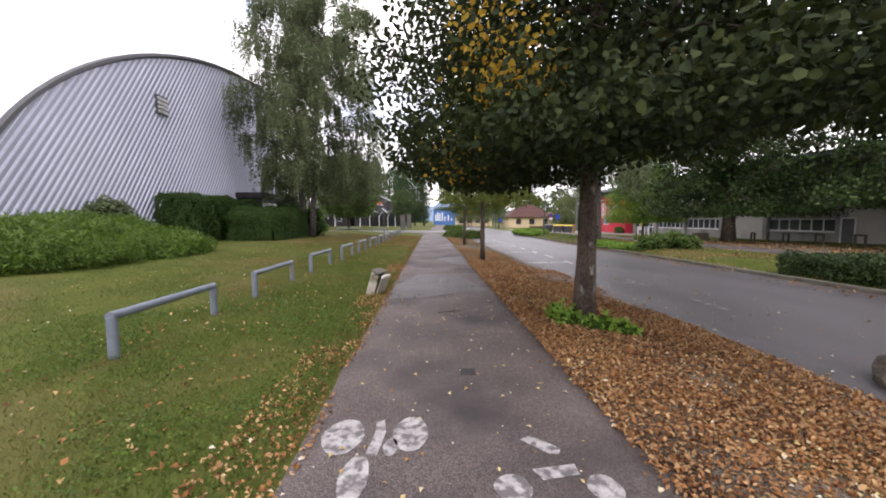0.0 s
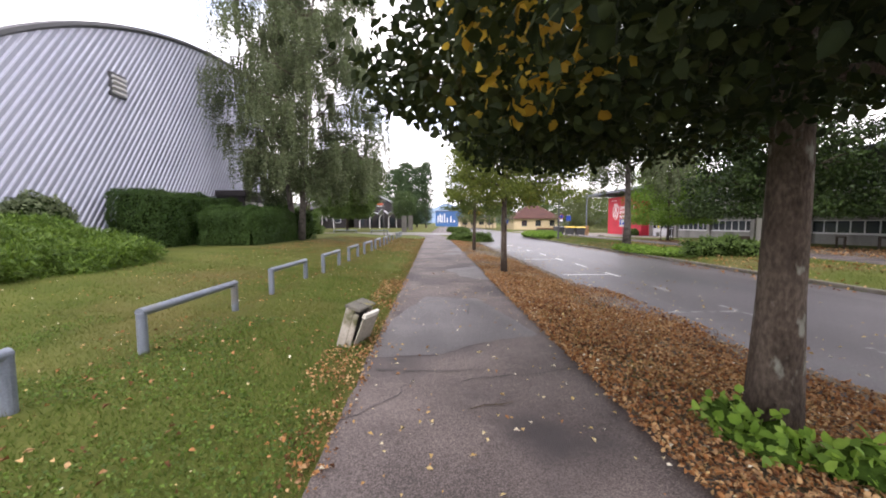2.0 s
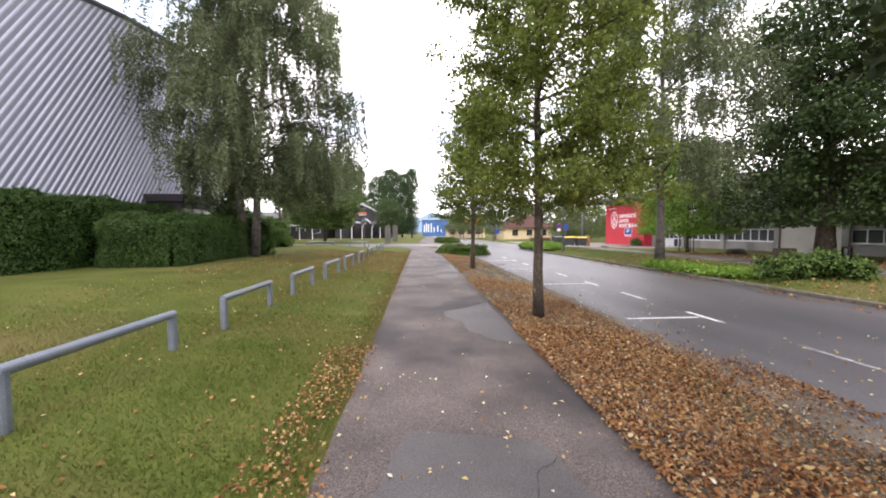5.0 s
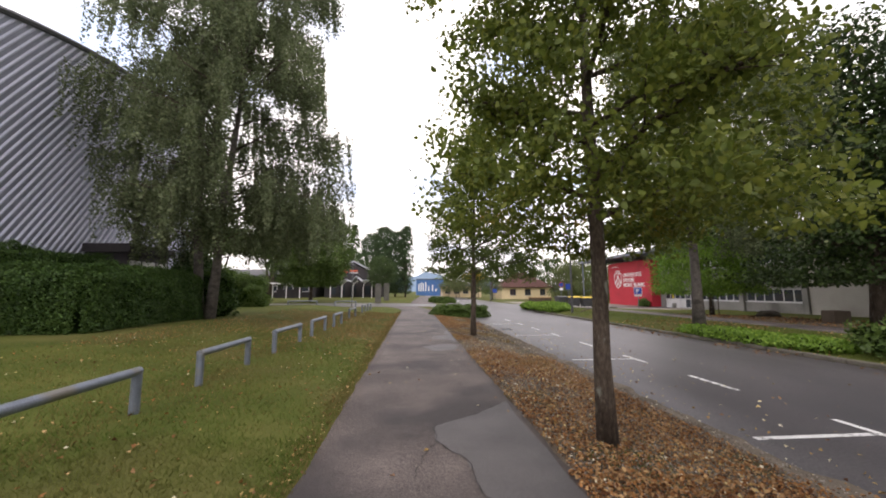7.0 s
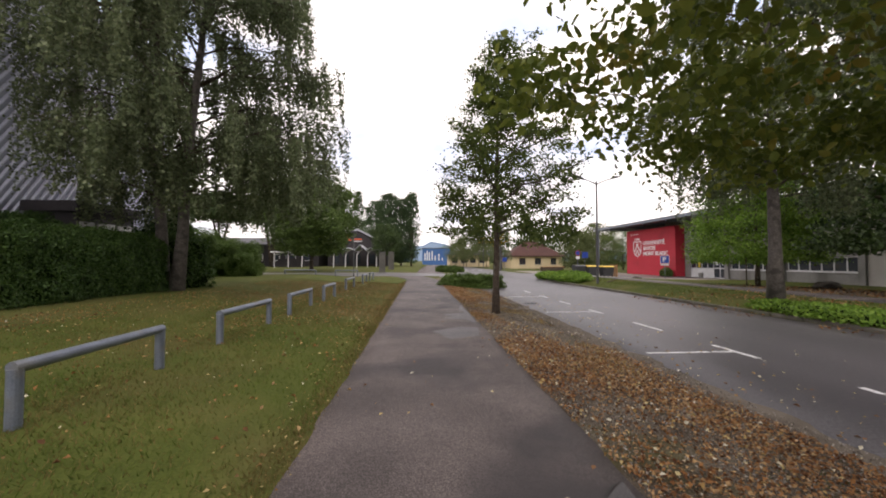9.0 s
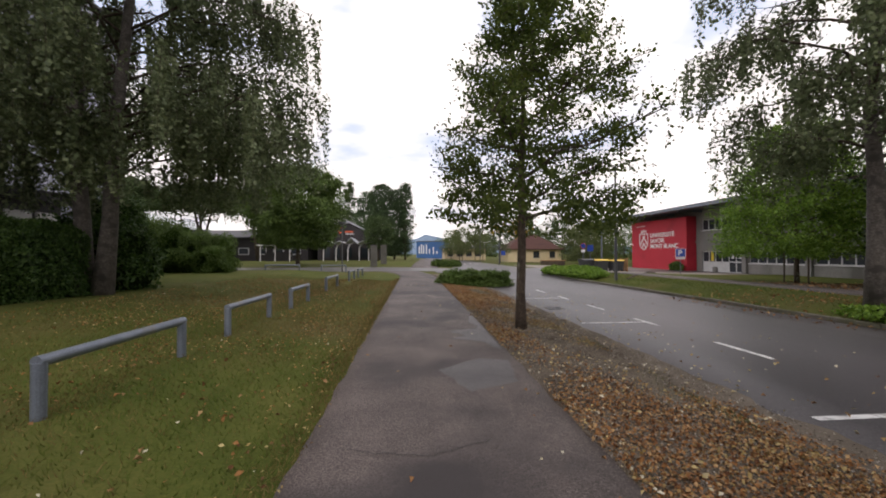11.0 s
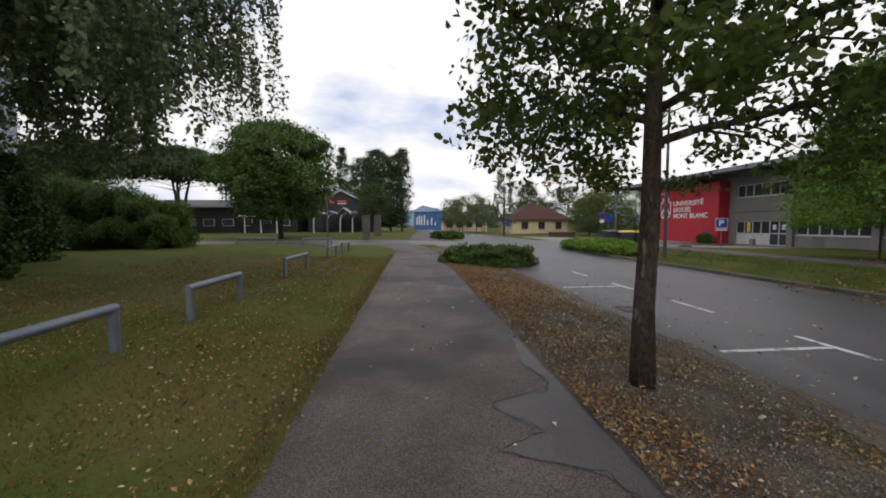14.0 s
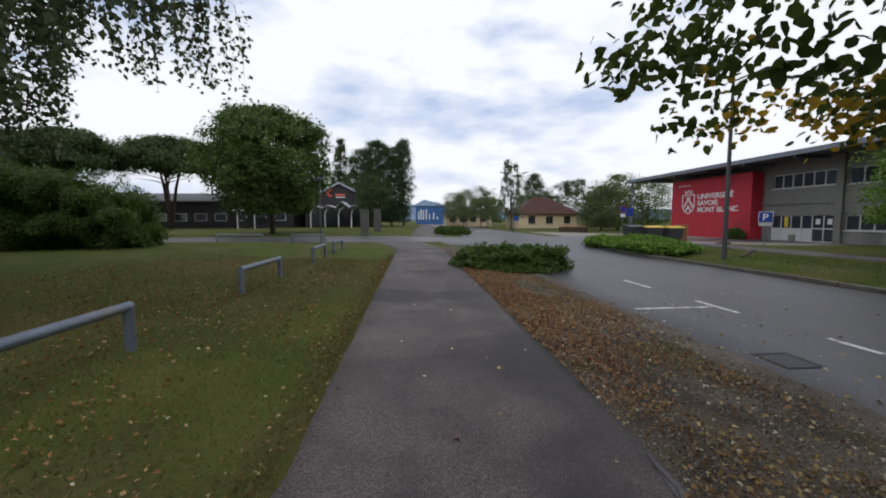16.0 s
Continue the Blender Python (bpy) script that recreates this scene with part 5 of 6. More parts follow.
# ---- trees and shrubs ----
def over_path(p):
    """Limes are pruned clear of the path: the underside rises towards the lawn side and the far side is rounded."""
    x, y, z = p[:, 0], p[:, 1], p[:, 2]
    lobes = np.sin(x * 2.3 + 1.1 * np.sin(y * 1.9)) * np.sin(y * 2.0 + 0.7) + 0.6 * np.sin(x * 4.7 + y * 3.9) + 0.8 * np.sin(z * 2.9 + x * 0.9) * np.sin(y * 1.3 + z)
    under = z > 2.15 + 0.2 * lobes + 0.75 * np.maximum(-x - 2.3, 0) + 0.36 * np.clip(x + 0.4, 0, 2.6) + 0.2 * np.maximum(y - 1.0, 0)
    return (lobes < 1.7) & under & (x > -3.65 + 0.12 * lobes + 0.6 * np.maximum(y - 0.1, 0) ** 1.35 + 0.5 * np.maximum(-y - 0.6, 0) ** 1.3)


def young_edge(p):
    """The young limes keep a rounded, pruned edge on the path side."""
    return (p[:, 0] > -2.15 + 0.34 * np.abs(p[:, 1]) ** 1.5) & ((p[:, 0] > -0.9) | (p[:, 2] > 2.3))


# the near lime wears the leaf colour darkened for shade under its crown
broad_tree("lime_tree", "big lime tree with dense dark crown and yellow patch", 2.53, 5.95, 21, 9.8, 2.5, lambda u: 4.0 * (1 - 0.75 * max(0, u - 0.3) ** 1.2), 26, 0.3, 10, 0.06, M_LIME_SHADED, r0=0.155, twigs=14, twig=0.36, jitter=0.2,
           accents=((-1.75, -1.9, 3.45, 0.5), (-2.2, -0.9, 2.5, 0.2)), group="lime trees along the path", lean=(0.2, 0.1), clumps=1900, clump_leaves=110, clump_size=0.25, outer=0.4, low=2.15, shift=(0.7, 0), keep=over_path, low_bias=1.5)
broad_tree("lime_tree", "young lime tree with open light green crown", 2.07, 14.65, 33, 8.6, 2.3, lambda u: 2.05 * (1 - 0.55 * max(0, u - 0.4)), 27, 0.5, 17, 0.051, M_LIME_YELLOW, r0=0.088, twigs=15, twig=0.44, jitter=0.1, flat_jitter=0.8, path_side=0.8, group="lime trees along the path", lean=(-0.1, 0), clumps=500, clump_leaves=85, clump_size=0.15, low=2.1, shift=(0.2, 0.2), keep=young_edge, low_bias=1.4, outer=0.38)
broad_tree("lime_tree", "slender lime tree with sparse green crown", 2.2, 24.15, 45, 7.6, 2.2, lambda u: 2.2 * (1 - 0.8 * max(0, u - 0.25)), 30, 0.45, 8, 0.056, M_LIME, r0=0.095, twigs=13, twig=0.45, jitter=0.1, flat_jitter=0.95, path_side=0.8, group="lime trees along the path", lean=(0.1, 0), clumps=270, clump_leaves=80, clump_size=0.14, low=2.0, shift=(0.35, 0.1), low_bias=1.4, outer=0.35, keep=young_edge, accents=((0.2, 2.0, 2.15, 0.4),))
weeping_tree("birch_tree", "large multi-stemmed weeping birch on the lawn", -9.1, 27.7, 5, 18.5, 3.0, 6.2, 2, 0.085, M_BIRCHLEAF, 2.3, r0=0.2, limbs=40, sprays=9, strands=10, per=40, hall_side=0.7, low_limbs=3)
weeping_tree("birch_tree", "weeping birch with mottled trunk beyond the road", 11.35, 24.8, 6, 14.0, 3.6, 4.8, 1, 0.085, M_BIRCHLEAF, 2.0, r0=0.19, limbs=38, sprays=9, strands=9, per=28)
broad_tree("plane_tree", "massive dark broad tree on the far lawn", 21.8, 26.4, 7, 13.4, 3.2, lambda u: 5.0 * (1 - 0.6 * max(0, u - 0.45)), 26, 0.35, 7, 0.15, M_DARKLEAF, r0=0.42, twigs=12, twig=0.36, jitter=0.4, six=False, clumps=640, clump_leaves=75, clump_size=0.45, low=1.9)
broad_tree("plane_tree", "dark broad tree on the far lawn", 25.5, 15.5, 8, 16.0, 3.2, lambda u: 6.6 * (1 - 0.7 * max(0, u - 0.3)), 22, 0.35, 7, 0.17, M_DARKLEAF, r0=0.35, twigs=11, twig=0.36, jitter=0.4, six=False, clumps=620, clump_leaves=70, clump_size=0.5, low=2.2)
staked = broad_tree("young_tree", "young bright green tree held by stakes", 20.2, 34.6, 9, 8.0, 1.9, lambda u: 3.3 * (1 - 0.75 * max(0, u - 0.3)), 24, 0.45, 9, 0.1, M_FRESH, r0=0.1, twigs=10, jitter=0.22, six=False, clumps=620, clump_leaves=60, clump_size=0.24, low=1.35, outer=0.36)
for dx, dy in ((-0.5, 0.2), (0.45, 0.3), (0.1, -0.5)):
    part("stake", Shape().tube([(dx, dy, -0.1), (dx, dy, 1.7)], [0.04, 0.035], 8), M_WOOD, staked, "wooden support stake")


def full_tree(name, label, x, y, seed, height, clear, profile, clumps, per, size, mat, r0=0.22, category="tree", group="", stems=1, boughs=9, puff=0.32):
    """A tree seen from afar: trunk, rising boughs and a lobed crown of leaf clumps that fills its outline."""
    rng = np.random.default_rng(seed)
    t = thing(name, label, category, pose(x, y, gz(x, y)), group)
    for s in range(stems):
        a = s * 2.1 + seed
        k = 0.16 * height * (stems > 1)
        part("trunk", Shape().tube([(0, 0, -0.1), (math.cos(a) * k * 0.4, math.sin(a) * k * 0.4, clear * 0.7), (math.cos(a) * k, math.sin(a) * k, height * 0.85)], [r0 * 1.15, r0 * 0.85, 0.04], 10), M_BARK, t, smooth=True)
    wood = Shape()
    for b in range(boughs):
        a, u = b * 2.4 + seed, b / boughs * 0.7
        z0, rr = clear * 0.75 + (height - clear) * u * 0.6, profile(min(1, u + 0.15)) * 0.8
        wood.tube([(0, 0, z0), (math.cos(a) * rr * 0.5, math.sin(a) * rr * 0.5, z0 + (height - clear) * 0.16), (math.cos(a) * rr, math.sin(a) * rr, z0 + (height - clear) * 0.26)], [r0 * 0.4, r0 * 0.22, 0.02], 6)
    part("branching", wood, M_BARK, t, smooth=True)
    u = rng.uniform(0, 1, clumps)
    a = rng.uniform(0, 2 * math.pi, clumps)
    lobe = np.array([1 + 0.45 * noise.noise(Vector((math.cos(q) * 1.6, math.sin(q) * 1.6, w * 4 + seed))) for q, w in zip(a, u)])
    rr = np.array([profile(q) for q in u]) * rng.uniform(0, 1, clumps) ** 0.4 * lobe
    c = np.stack([np.cos(a) * rr, np.sin(a) * rr, clear + (height - clear) * u], axis=1)
    p = np.repeat(c, per, axis=0)
    p = p + rng.normal(size=p.shape) * puff * np.array([1, 1, 0.7])
    p = p[(p[:, 2] > clear * 0.8) & (p[:, 2] < height + 0.3)]
    out = unit(np.stack([p[:, 0], p[:, 1], (p[:, 2] - clear) * 0.4], axis=1))
    part("crown", leaves(rng, p, size, mat, name + "_crown", facing=out * 0.5 + np.array([0, 0, 0.5]), six=False), mat, t)
    return t


def egg(w, low=0.42):
    return lambda u: w * math.sqrt(max(0.03, 1 - (abs(u - low) / (0.62 if u > low else low * 1.15)) ** 2.2))


def spire(w):
    return lambda u: w * (0.25 + 0.75 * min(1, u * 6)) * max(0.04, 1 - u) ** 0.6


def dome(w):
    return lambda u: w * math.sqrt(max(0.03, 1 - u ** 1.7))


full_tree("round_maple", "round full dark green tree by the side street", -12.9, 59.0, 12, 10.9, 2.2, egg(5.2), 1050, 62, 0.18, M_MIDLEAF, 0.22, "tree", puff=0.34)
full_tree("poplar", "dense dark poplar clump behind the street", -6.6, 93, 61, 15.2, 1.0, egg(3.5, 0.4), 440, 45, 0.2, M_POPLAR, puff=0.4, category="poplar", group="poplars")
full_tree("poplar", "tall narrow dark poplar with pointed top", -1.7, 93, 62, 15.8, 0.8, egg(1.9, 0.4), 280, 45, 0.18, M_POPLAR, puff=0.3, category="poplar", group="poplars")
full_tree("poplar", "dense dark poplar clump behind the street", -4.0, 95, 66, 14.6, 0.8, egg(2.8, 0.45), 360, 45, 0.2, M_POPLAR, puff=0.4, category="poplar", group="poplars")
full_tree("poplar", "dense dark poplar clump behind the street", -9.4, 96, 64, 14.2, 1.0, egg(3.4, 0.4), 380, 45, 0.2, M_POPLAR, puff=0.4, category="poplar", group="poplars")
full_tree("conifer", "tall dark conifer behind the poplars", -14.2, 100, 63, 17.0, 2.0, spire(2.6), 300, 45, 0.18, M_MIDDARK, puff=0.3, category="conifer")
full_tree("shade_tree", "rounded dark tree beside the entrance", -6.0, 80, 65, 7.4, 2.3, egg(2.7), 240, 45, 0.16, M_MIDDARK, 0.16, puff=0.3)
for i, (x, y, hh, w) in enumerate(((-53, 78, 12.4, 6.0), (-43, 74, 12.2, 6.2), (-34.5, 80, 12.6, 6.4), (-26.5, 82, 12.2, 5.4))):
    full_tree("umbrella_pine", "umbrella pine with flat spreading dark crown", x, y, 70 + i, hh, hh * 0.66, dome(w * 1.12), 560, 55, 0.22, M_MIDDARK, 0.24, "pine", "umbrella pines", stems=3, puff=0.42)
for i, (x, y, hh) in enumerate(((8.6, 101, 7.0), (10.8, 98, 7.4), (13.0, 94, 7.6), (15.2, 97, 7.0), (9.4, 92, 6.4))):
    full_tree("roadside_tree", "pale green feathery roadside tree", x, y, 80 + i, hh, 1.6, egg(2.2), 130, 40, 0.13, M_WILLOW, 0.08, group="roadside trees", puff=0.4)
weeping_tree("weeping_birch", "narrow weeping birch beyond the junction", 14.0, 76, 90, 10.4, 2.0, 1.9, 1, 0.15, M_BIRCHLEAF, 1.6, r0=0.12, per=14, limbs=18, sprays=4, strands=6)
full_tree("dark_pine", "dark pine behind the low house", 28.0, 108, 91, 12.0, 3, spire(5), 240, 40, 0.2, M_MIDDARK, category="pine", puff=0.4)
full_tree("dark_pine", "dark pine behind the low house", 37.0, 106, 92, 10.4, 2, egg(5.5), 240, 40, 0.22, M_MIDDARK, category="pine", puff=0.4)
for x, y, hh, w, sd in ((33.5, 82, 8.8, 4.4, 93), (29.0, 79, 6.6, 3.2, 94), (40.0, 84, 8.4, 4.6, 95)):
    full_tree("willow", "rounded olive green willow behind the forecourt", x, y, sd, hh, 0.5, egg(w), 320, 45, 0.15, M_WILLOW if sd < 95 else M_MIDLEAF, 0.18, "willow", puff=0.4)
for i, (x, y, hh, w) in enumerate(((-30, 110, 11, 7), (-60, 95, 12, 8), (-20, 120, 13, 7), (22, 134, 8, 7), (36, 128, 9, 8), (52, 118, 9, 8), (60, 90, 11, 7), (-75, 70, 13, 8), (-14, 190, 9, 8), (18, 195, 10, 8))):
    full_tree("distant_tree", "distant green tree closing the view", x, y, 100 + i, hh, 0.8, egg(w), 220, 40, 0.28, M_MIDLEAF, 0.25, group="distant trees", puff=0.55)

shrub("juniper_mound", "broad low mound of bright green juniper", 200, [(-10.6, 10.3, 0.15, 2.1, 2.2, 1.0), (-11.6, 12.3, 0.2, 2.4, 2.4, 1.25), (-9.9, 13.2, 0.1, 1.7, 2.3, 0.85), (-12.6, 9.0, 0.2, 1.8, 2.0, 1.1), (-12.2, 14.4, 0.2, 2.0, 2.0, 1.1)], 130000, 0.032, M_JUNIPER, 5.0, 0.3, category="juniper", core_mat=M_JUNICORE)
shrub("lilac_bush", "leafy grey green bush against the metal wall", 201, [(-13.6, 16.2, 1.2, 0.7, 1.0, 0.9)], 2500, 0.1, M_BIRCHLEAF)
hedge("tall_hedge", "tall dark clipped hedge beside the hall", 202, -0.8, 0.8, 0, 8.0, 2.5, 60000, 0.055, M_HEDGE, 0, (-13.1, 19.2))
hedge("round_hedge", "rounded green clipped hedge on the lawn", 203, -1.4, 1.4, 0, 6.4, 1.9, 80000, 0.05, M_HEDGE, 0, (-10.4, 21.6), round_top=0.6)
shrub("tall_shrub", "tall loose green shrub group on the lawn", 204, [(-12.7, 41.0, 0.8, 1.3, 1.5, 1.5), (-14.6, 41.0, 1.0, 1.7, 1.9, 1.8), (-17.0, 40.6, 1.2, 1.9, 2.1, 2.1), (-19.4, 40.4, 1.3, 1.8, 2.0, 2.2)], 120000, 0.05, M_MIDLEAF, 2.6, 1.3, lumps=0.8, core_mat=M_FRESHCORE)
shrub("tall_shrub", "dark green shrub behind the birch", 205, [(-9.6, 29.3, 0.8, 1.1, 1.1, 1.3), (-11.0, 29.6, 0.9, 1.2, 1.2, 1.4), (-12.7, 33.4, 1.3, 1.2, 1.5, 2.4)], 22000, 0.085, M_HEDGE, 1.4, 0.5, lumps=0.45)
shrub("low_shrub", "low spreading green shrub at the end of the verge", 206, [(2.3, 35.6, 0.25, 0.95, 0.8, 0.5), (3.5, 35.8, 0.25, 1.1, 0.85, 0.52), (4.3, 35.9, 0.2, 0.8, 0.75, 0.5), (1.9, 36.2, 0.2, 0.5, 0.6, 0.45), (2.9, 35.4, 0.45, 0.3, 0.3, 0.4), (4.0, 35.6, 0.4, 0.35, 0.3, 0.4)], 26000, 0.05, M_MIDLEAF, 2.2, 0.9, lumps=0.8, core_mat=M_FRESHCORE)
shrub("low_shrub", "low rounded shrub on the traffic island", 207, [(3.4, 60.2, 0.2, 1.3, 1.0, 0.6), (4.6, 60.6, 0.2, 1.0, 0.8, 0.55)], 5000, 0.14, M_MIDLEAF, 1.4, 0.4)
hedge("low_hedge", "low dark clipped hedge along the kerb", 208, 0, 1.3, -8, 2.2, 0.62, 22000, 0.06, M_DARKLEAF, 0, (10.6, 8.7), round_top=0.15)
shrub("ground_cover", "bed of bright green ground cover by the kerb", 209, [(11.0, 22.8, 0.05, 0.75, 2.4, 0.22), (11.2, 20.6, 0.05, 0.8, 1.3, 0.2)], 9000, 0.07, M_FRESH, 1.3, 0.4, category="ground cover")
shrub("ground_cover", "mound of green ground cover at the junction corner", 210, [(11.2, 41.0, 0.1, 1.0, 3.2, 0.42), (12.6, 43.2, 0.1, 1.2, 2.0, 0.4), (10.8, 44.0, 0.1, 0.9, 1.6, 0.4)], 18000, 0.09, M_FRESH, 1.4, 0.4, category="ground cover")
shrub("leaning_shrub", "sprawling green shrub leaning over the verge", 211, [(11.8, 18.9, 0.25, 1.0, 0.7, 0.4), (12.9, 18.2, 0.3, 0.6, 0.5, 0.35), (12.3, 18.4, 0.5, 0.4, 0.4, 0.35)], 5000, 0.07, M_MIDLEAF, 1.8, 0.7, lumps=0.9)
shrub("base_sprouts", "fresh green sprouts round the foot of the lime tree", 212, [(2.1, 5.5, 0.08, 0.24, 0.18, 0.16), (2.5, 5.3, 0.06, 0.28, 0.16, 0.12), (2.02, 5.75, 0.12, 0.14, 0.18, 0.16), (2.85, 5.2, 0.02, 0.16, 0.12, 0.08)], 520, 0.075, M_FRESH, 1.2, 0.4, lumps=0.9, six=True, core_mat=M_FRESHCORE)
shrub("wall_shrub", "small green shrub against the red wall", 213, [(27.7, 53.6, 0.35, 0.5, 0.9, 0.6)], 1500, 0.1, M_MIDLEAF)

# ---- grass and fallen leaves ----
rg = np.random.default_rng(77)


def scatter(n, x0, x1, y0, y1, keep=None):
    x, y = rg.uniform(x0, x1, n), rg.uniform(y0, y1, n)
    if keep is not None:
        ok = keep(x, y)
        x, y = x[ok], y[ok]
    return x, y


def grass(name, label, n, x0, x1, y0, y1, h, mat=M_BLADE, keep=None):
    x, y = scatter(n, x0, x1, y0, y1, keep)
    n = len(x)
    z = np.array([gz(a, b) for a, b in zip(x, y)])
    a, hh, w = rg.uniform(0, 6.28, n), h * rg.uniform(0.5, 1.4, n), rg.uniform(0.003, 0.006, n)
    lean = rg.normal(size=(n, 2)) * 0.7 * h
    base = np.stack([x, y, z], axis=1)
    sx = np.stack([np.cos(a) * w, np.sin(a) * w, np.zeros(n)], axis=1)
    tip = base + np.stack([lean[:, 0], lean[:, 1], hh], axis=1)
    v = np.stack([base - sx, base + sx, tip], axis=1).reshape(-1, 3)
    f = np.arange(3 * n).reshape(-1, 3)
    tagged(new(name, fast_mesh(name, v, f, mat)), label, "grass", kind="stuff")


def fade(x, y):
    """Thin the blades away from the path and on the worn strip under the barriers."""
    away = np.clip((x + 9.0) / 5.5, 0.0, 1.0)
    worn = 1 - 0.7 * np.exp(-((x + np.where(y < 13, 3.45, 3.25)) / 0.22) ** 2)
    return rg.uniform(size=len(x)) < away * worn


def dry(x, y):
    a = np.array([noise.noise(Vector((p * 0.45, q * 0.45, 5))) for p, q in zip(x, y)])
    return fade(x, y) & (rg.uniform(size=len(x)) < np.clip((y - 8) / 16, 0.06, 1.0) * np.where((x > -3.0) & (y < 25), 0.5, 1.0) + a * 0.8 + 0.4 * (y > 26))


grass("grass", "short mown lawn grass beside the path", 230000, -9, -0.95, 0.6, 15, 0.04, keep=fade)
grass("grass", "short mown lawn grass beside the path", 130000, -9, -0.95, 15, 38, 0.042, keep=lambda x, y: fade(x, y) & (rg.uniform(size=len(x)) > 0.9 * np.clip((y - 25) / 2, 0, 1)))
grass("grass", "dry yellow blades in the lawn", 230000, -9, -0.95, 4, 38, 0.038, M_DRYBLADE, dry)
grass("grass", "dry worn blades under the barriers", 42000, -3.85, -3.0, 3.0, 34, 0.03, M_DRYBLADE, lambda x, y: rg.uniform(size=len(x)) < np.exp(-((x + np.where(y < 13, 3.5, 3.35) + 0.06 * np.sin(y * 2.1)) / 0.16) ** 2) * (0.55 + 0.45 * np.sin(y * 1.9)))
grass("grass", "dry yellowed blades along the path edge", 34000, -1.35, -0.88, 1.0, 40, 0.035, M_DRYBLADE, lambda x, y: rg.uniform(size=len(x)) < np.exp(-((x + 0.98) / 0.16) ** 2) * np.clip(0.35 + y / 22, 0, 1))
grass("grass", "sparse short grass on the verge", 7000, 1.5, 3.3, 8, 34, 0.045, keep=lambda x, y: np.array([noise.noise(Vector((p * 0.9, q * 0.5, 15))) > 0.15 for p, q in zip(x, y)]))
grass("grass", "short grass at the end of the verge", 9000, 1.5, 3.4, 30.5, 37, 0.05, keep=lambda x, y: rg.uniform(size=len(x)) < (y - 29.5) / 5)
grass("grass", "tufts of grass among the leaf litter", 26000, 1.6, 3.2, 3.5, 14.5, 0.05, keep=lambda x, y: np.array([noise.noise(Vector((p * 0.8, q * 0.35, 25))) + 0.25 * rg.normal() > 0.12 for p, q in zip(x, y)]))
grass("grass", "grass on the verge across the road", 40000, 10.2, 14.6, 8, 44, 0.08)


def litter(name, label, n, x0, x1, y0, y1, size, mat, keep=None, z=0.02, flat=0.45, six=False):
    x, y = scatter(n, x0, x1, y0, y1, keep)
    p = np.stack([x, y, np.array([gz(a, b) for a, b in zip(x, y)]) + z + rg.uniform(0, 0.015, len(x))], axis=1)
    me = leaves(rg, p, size, mat, name, long=1.45, facing=np.array([0, 0, 1.0]), spread=flat, curl=0.4, small=0.35, six=six)
    tagged(new(name, me), label, "fallen leaves", kind="stuff")


def patchy(scale, cut, seed):
    return lambda x, y: np.array([noise.noise(Vector((a * scale, b * scale, seed))) > cut - 0.25 * rg.uniform() for a, b in zip(x, y)])


def heap(cut, y0, y1):
    return lambda x, y: np.array([noise.noise(Vector((a * 0.8, b * 0.45, 4))) + 0.6 * rg.normal() * 0.4 > cut + 0.3 * (a > (3.4 if b > 9 else 4.0)) + 0.85 * smoothstep(19.5, 22.5, b) - 0.6 * smoothstep(26.5, 29.5, b) + 0.5 * smoothstep(2.2, 3.0, a) * smoothstep(8, 12, b) * (1 - smoothstep(13.6, 15.0, b)) - 0.3 * smoothstep(20, 24, b) * (a < 2.1) for a, b in zip(x, y)])


litter("fallen_leaves", "thick brown autumn leaf litter on the verge", 92000, 1.36, 4.25, 0.3, 14, 0.028, M_LITTER, heap(-0.5, 0, 14), z=0.026, flat=0.6, six=True)
litter("fallen_leaves", "patchy brown leaf litter on the verge", 76000, 1.42, 3.6, 14, 36, 0.026, M_LITTER, heap(-0.32, 14, 36), z=0.028)
litter("fallen_leaves", "pale dry leaves among the litter on the verge", 5000, 1.4, 3.6, 0.8, 30, 0.03, M_PALE_LITTER, patchy(0.8, -0.05, 17), z=0.04)
litter("fallen_leaves", "ochre patches of leaves on the verge", 20000, 1.42, 3.3, 17, 36, 0.026, M_OCHRE_LITTER, patchy(0.7, 0.22, 31), z=0.036)
litter("gravel", "fine gravel and broken leaf bits on the verge", 60000, 1.42, 3.8, 10, 36, 0.016, M_PEBBLE, z=0.022, flat=0.8)
litter("fallen_leaves", "brown leaves gathered along the path edge", 5200, -1.45, -0.82, 1, 13, 0.028, M_LITTER, patchy(0.9, 0.0, 9), z=0.02)
litter("fallen_leaves", "pale leaves scattered along the path edge", 1100, -1.35, -0.86, 6, 38, 0.027, M_OCHRE_LITTER, z=0.025)
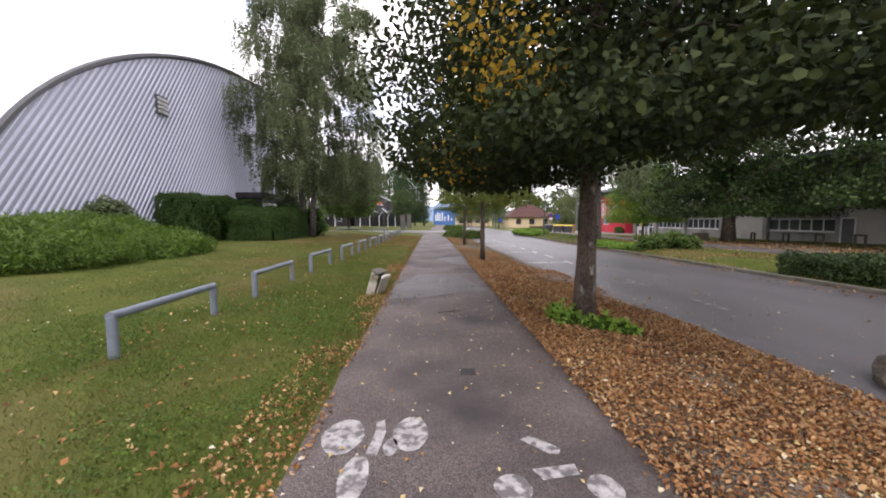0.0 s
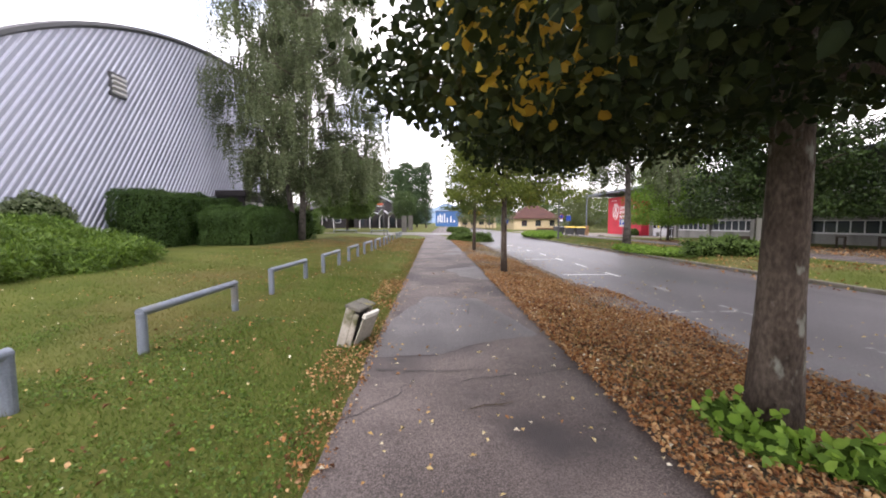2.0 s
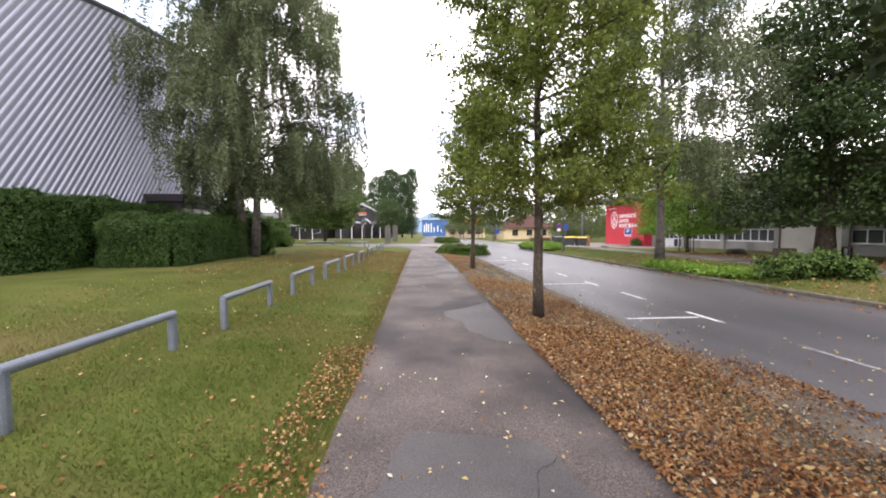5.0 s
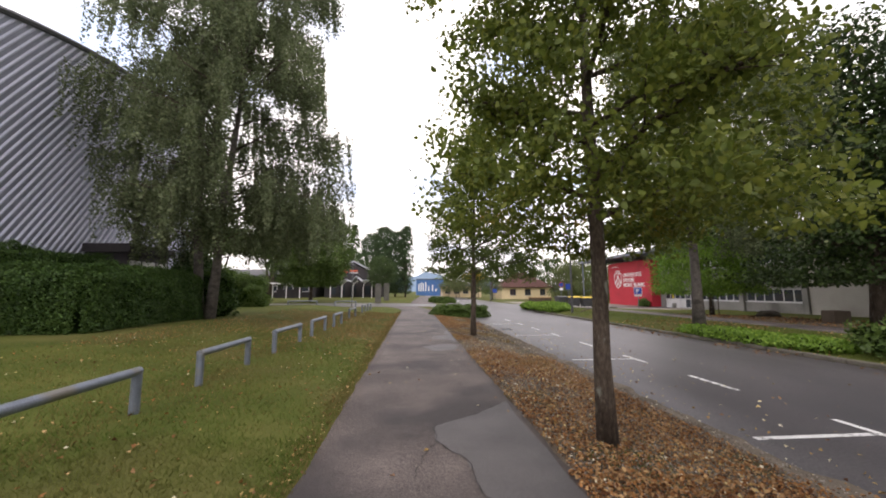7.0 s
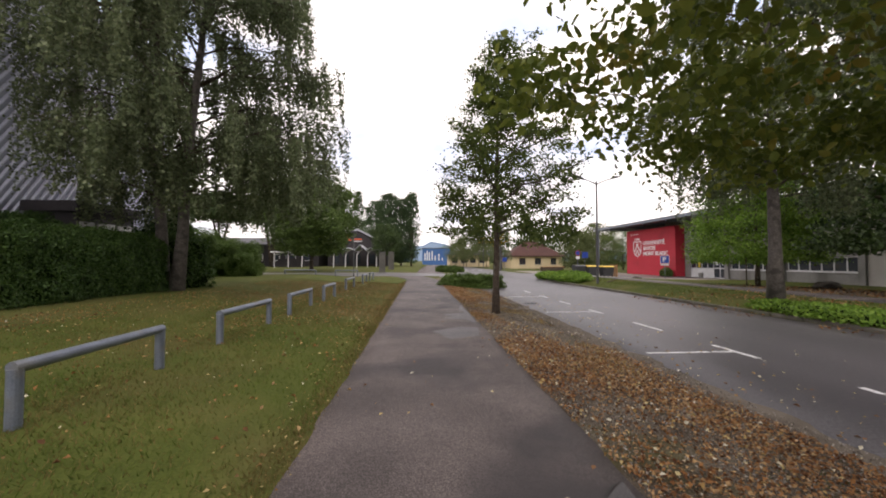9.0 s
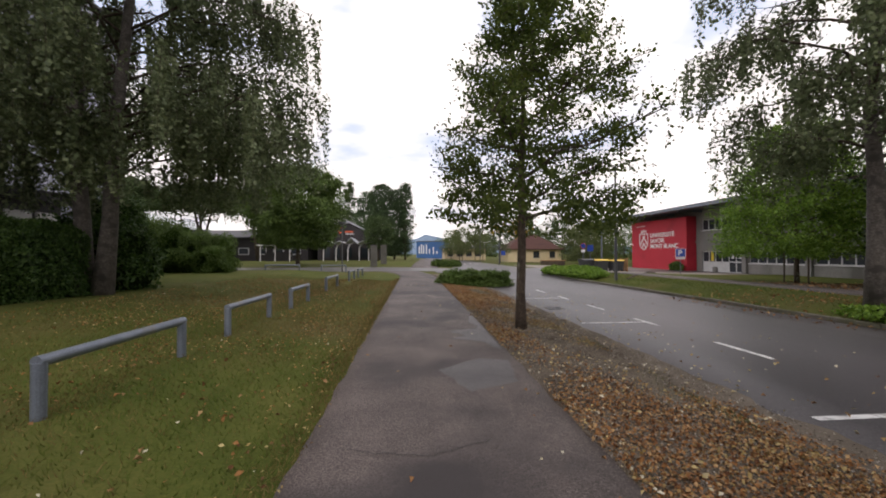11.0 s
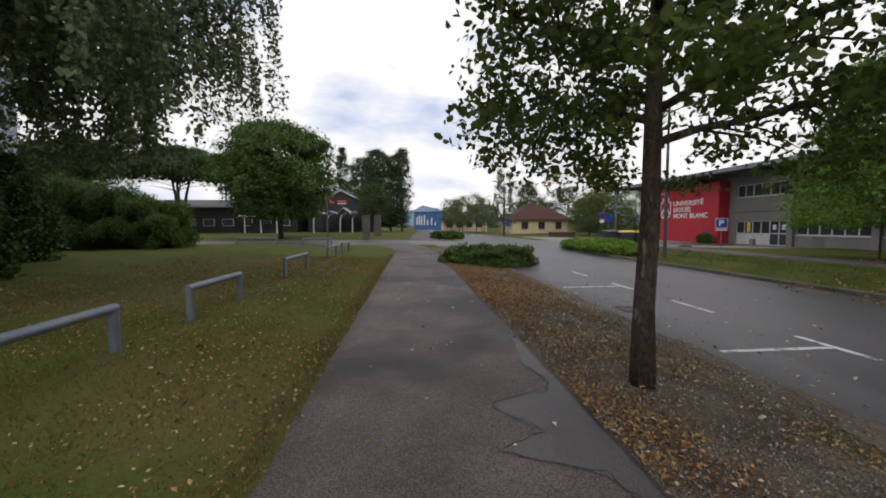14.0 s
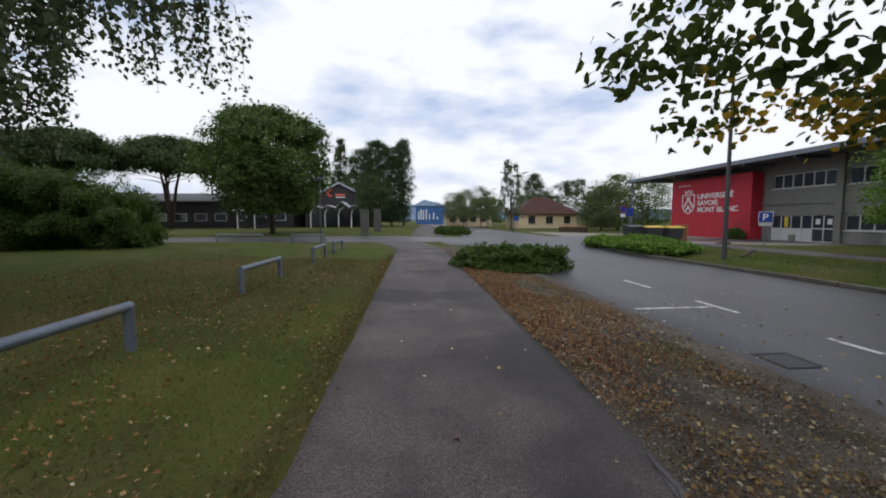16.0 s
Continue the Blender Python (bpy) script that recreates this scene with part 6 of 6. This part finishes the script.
litter("fallen_leaves", "pale leaves scattered on the path", 420, -0.9, 1.45, 1.4, 12, 0.03, M_PALE_LITTER, z=0.018, flat=0.25)
litter("fallen_leaves", "pale leaves scattered on the path", 90, -0.9, 1.45, 12, 36, 0.038, M_PALE_LITTER, z=0.018, flat=0.25)
litter("fallen_leaves", "dead leaves scattered on the lawn", 1500, -8, -1.0, 1.0, 40, 0.028, M_PALE_LITTER, z=0.03)
litter("fallen_leaves", "brown leaves scattered over the dry lawn", 2600, -8, -1.0, 10, 36, 0.036, M_LITTER, patchy(0.5, 0.0, 12), z=0.03)
litter("fallen_leaves", "brown leaves lying in the lawn", 650, -4.5, -1.0, 0.6, 9, 0.036, M_LITTER, z=0.035)
litter("fallen_leaves", "pale leaves along the road edge", 3200, 3.7, 8.2, 1, 32, 0.038, M_PALE_LITTER, lambda x, y: rg.uniform(size=len(x)) < np.exp(-(x - 3.7) * 0.7), z=0.02, flat=0.3)
litter("fallen_leaves", "brown leaves in the gutter and verge across the road", 3500, 9.4, 14.5, 6, 30, 0.06, M_LITTER, patchy(0.5, -0.05, 2), z=0.03)
litter("fallen_leaves", "brown leaves under the trees across the road", 2500, 17, 24, 15, 34, 0.08, M_LITTER, z=0.03)
litter("fallen_leaves", "brown leaf crumbs over the dry end of the lawn", 16000, -8, -1.0, 20, 37, 0.026, M_LITTER, patchy(0.45, 0.02, 41), z=0.03)
litter("clover", "dark green clover and weed leaves in the lawn", 40000, -5.5, -1.0, 0.6, 9, 0.02, M_JUNIPER, patchy(0.8, 0.12, 51), z=0.03, flat=0.5)
twig = thing("fallen_twig", "thin dark fallen twig lying on the path", "twig", pose(0.3, 6.12, 0.024, 0, 0, 12))
part("stem", Shape().tube([(-0.18, 0, 0), (-0.05, 0.015, 0.008), (0.1, 0.0, 0.004), (0.22, 0.03, 0)], [0.005, 0.007, 0.006, 0.003], 6), M_BARK, twig)
part("side_shoot", Shape().tube([(0.04, 0.01, 0.006), (0.12, 0.07, 0.01), (0.16, 0.11, 0.003)], [0.004, 0.003, 0.002], 5), M_BARK, twig)
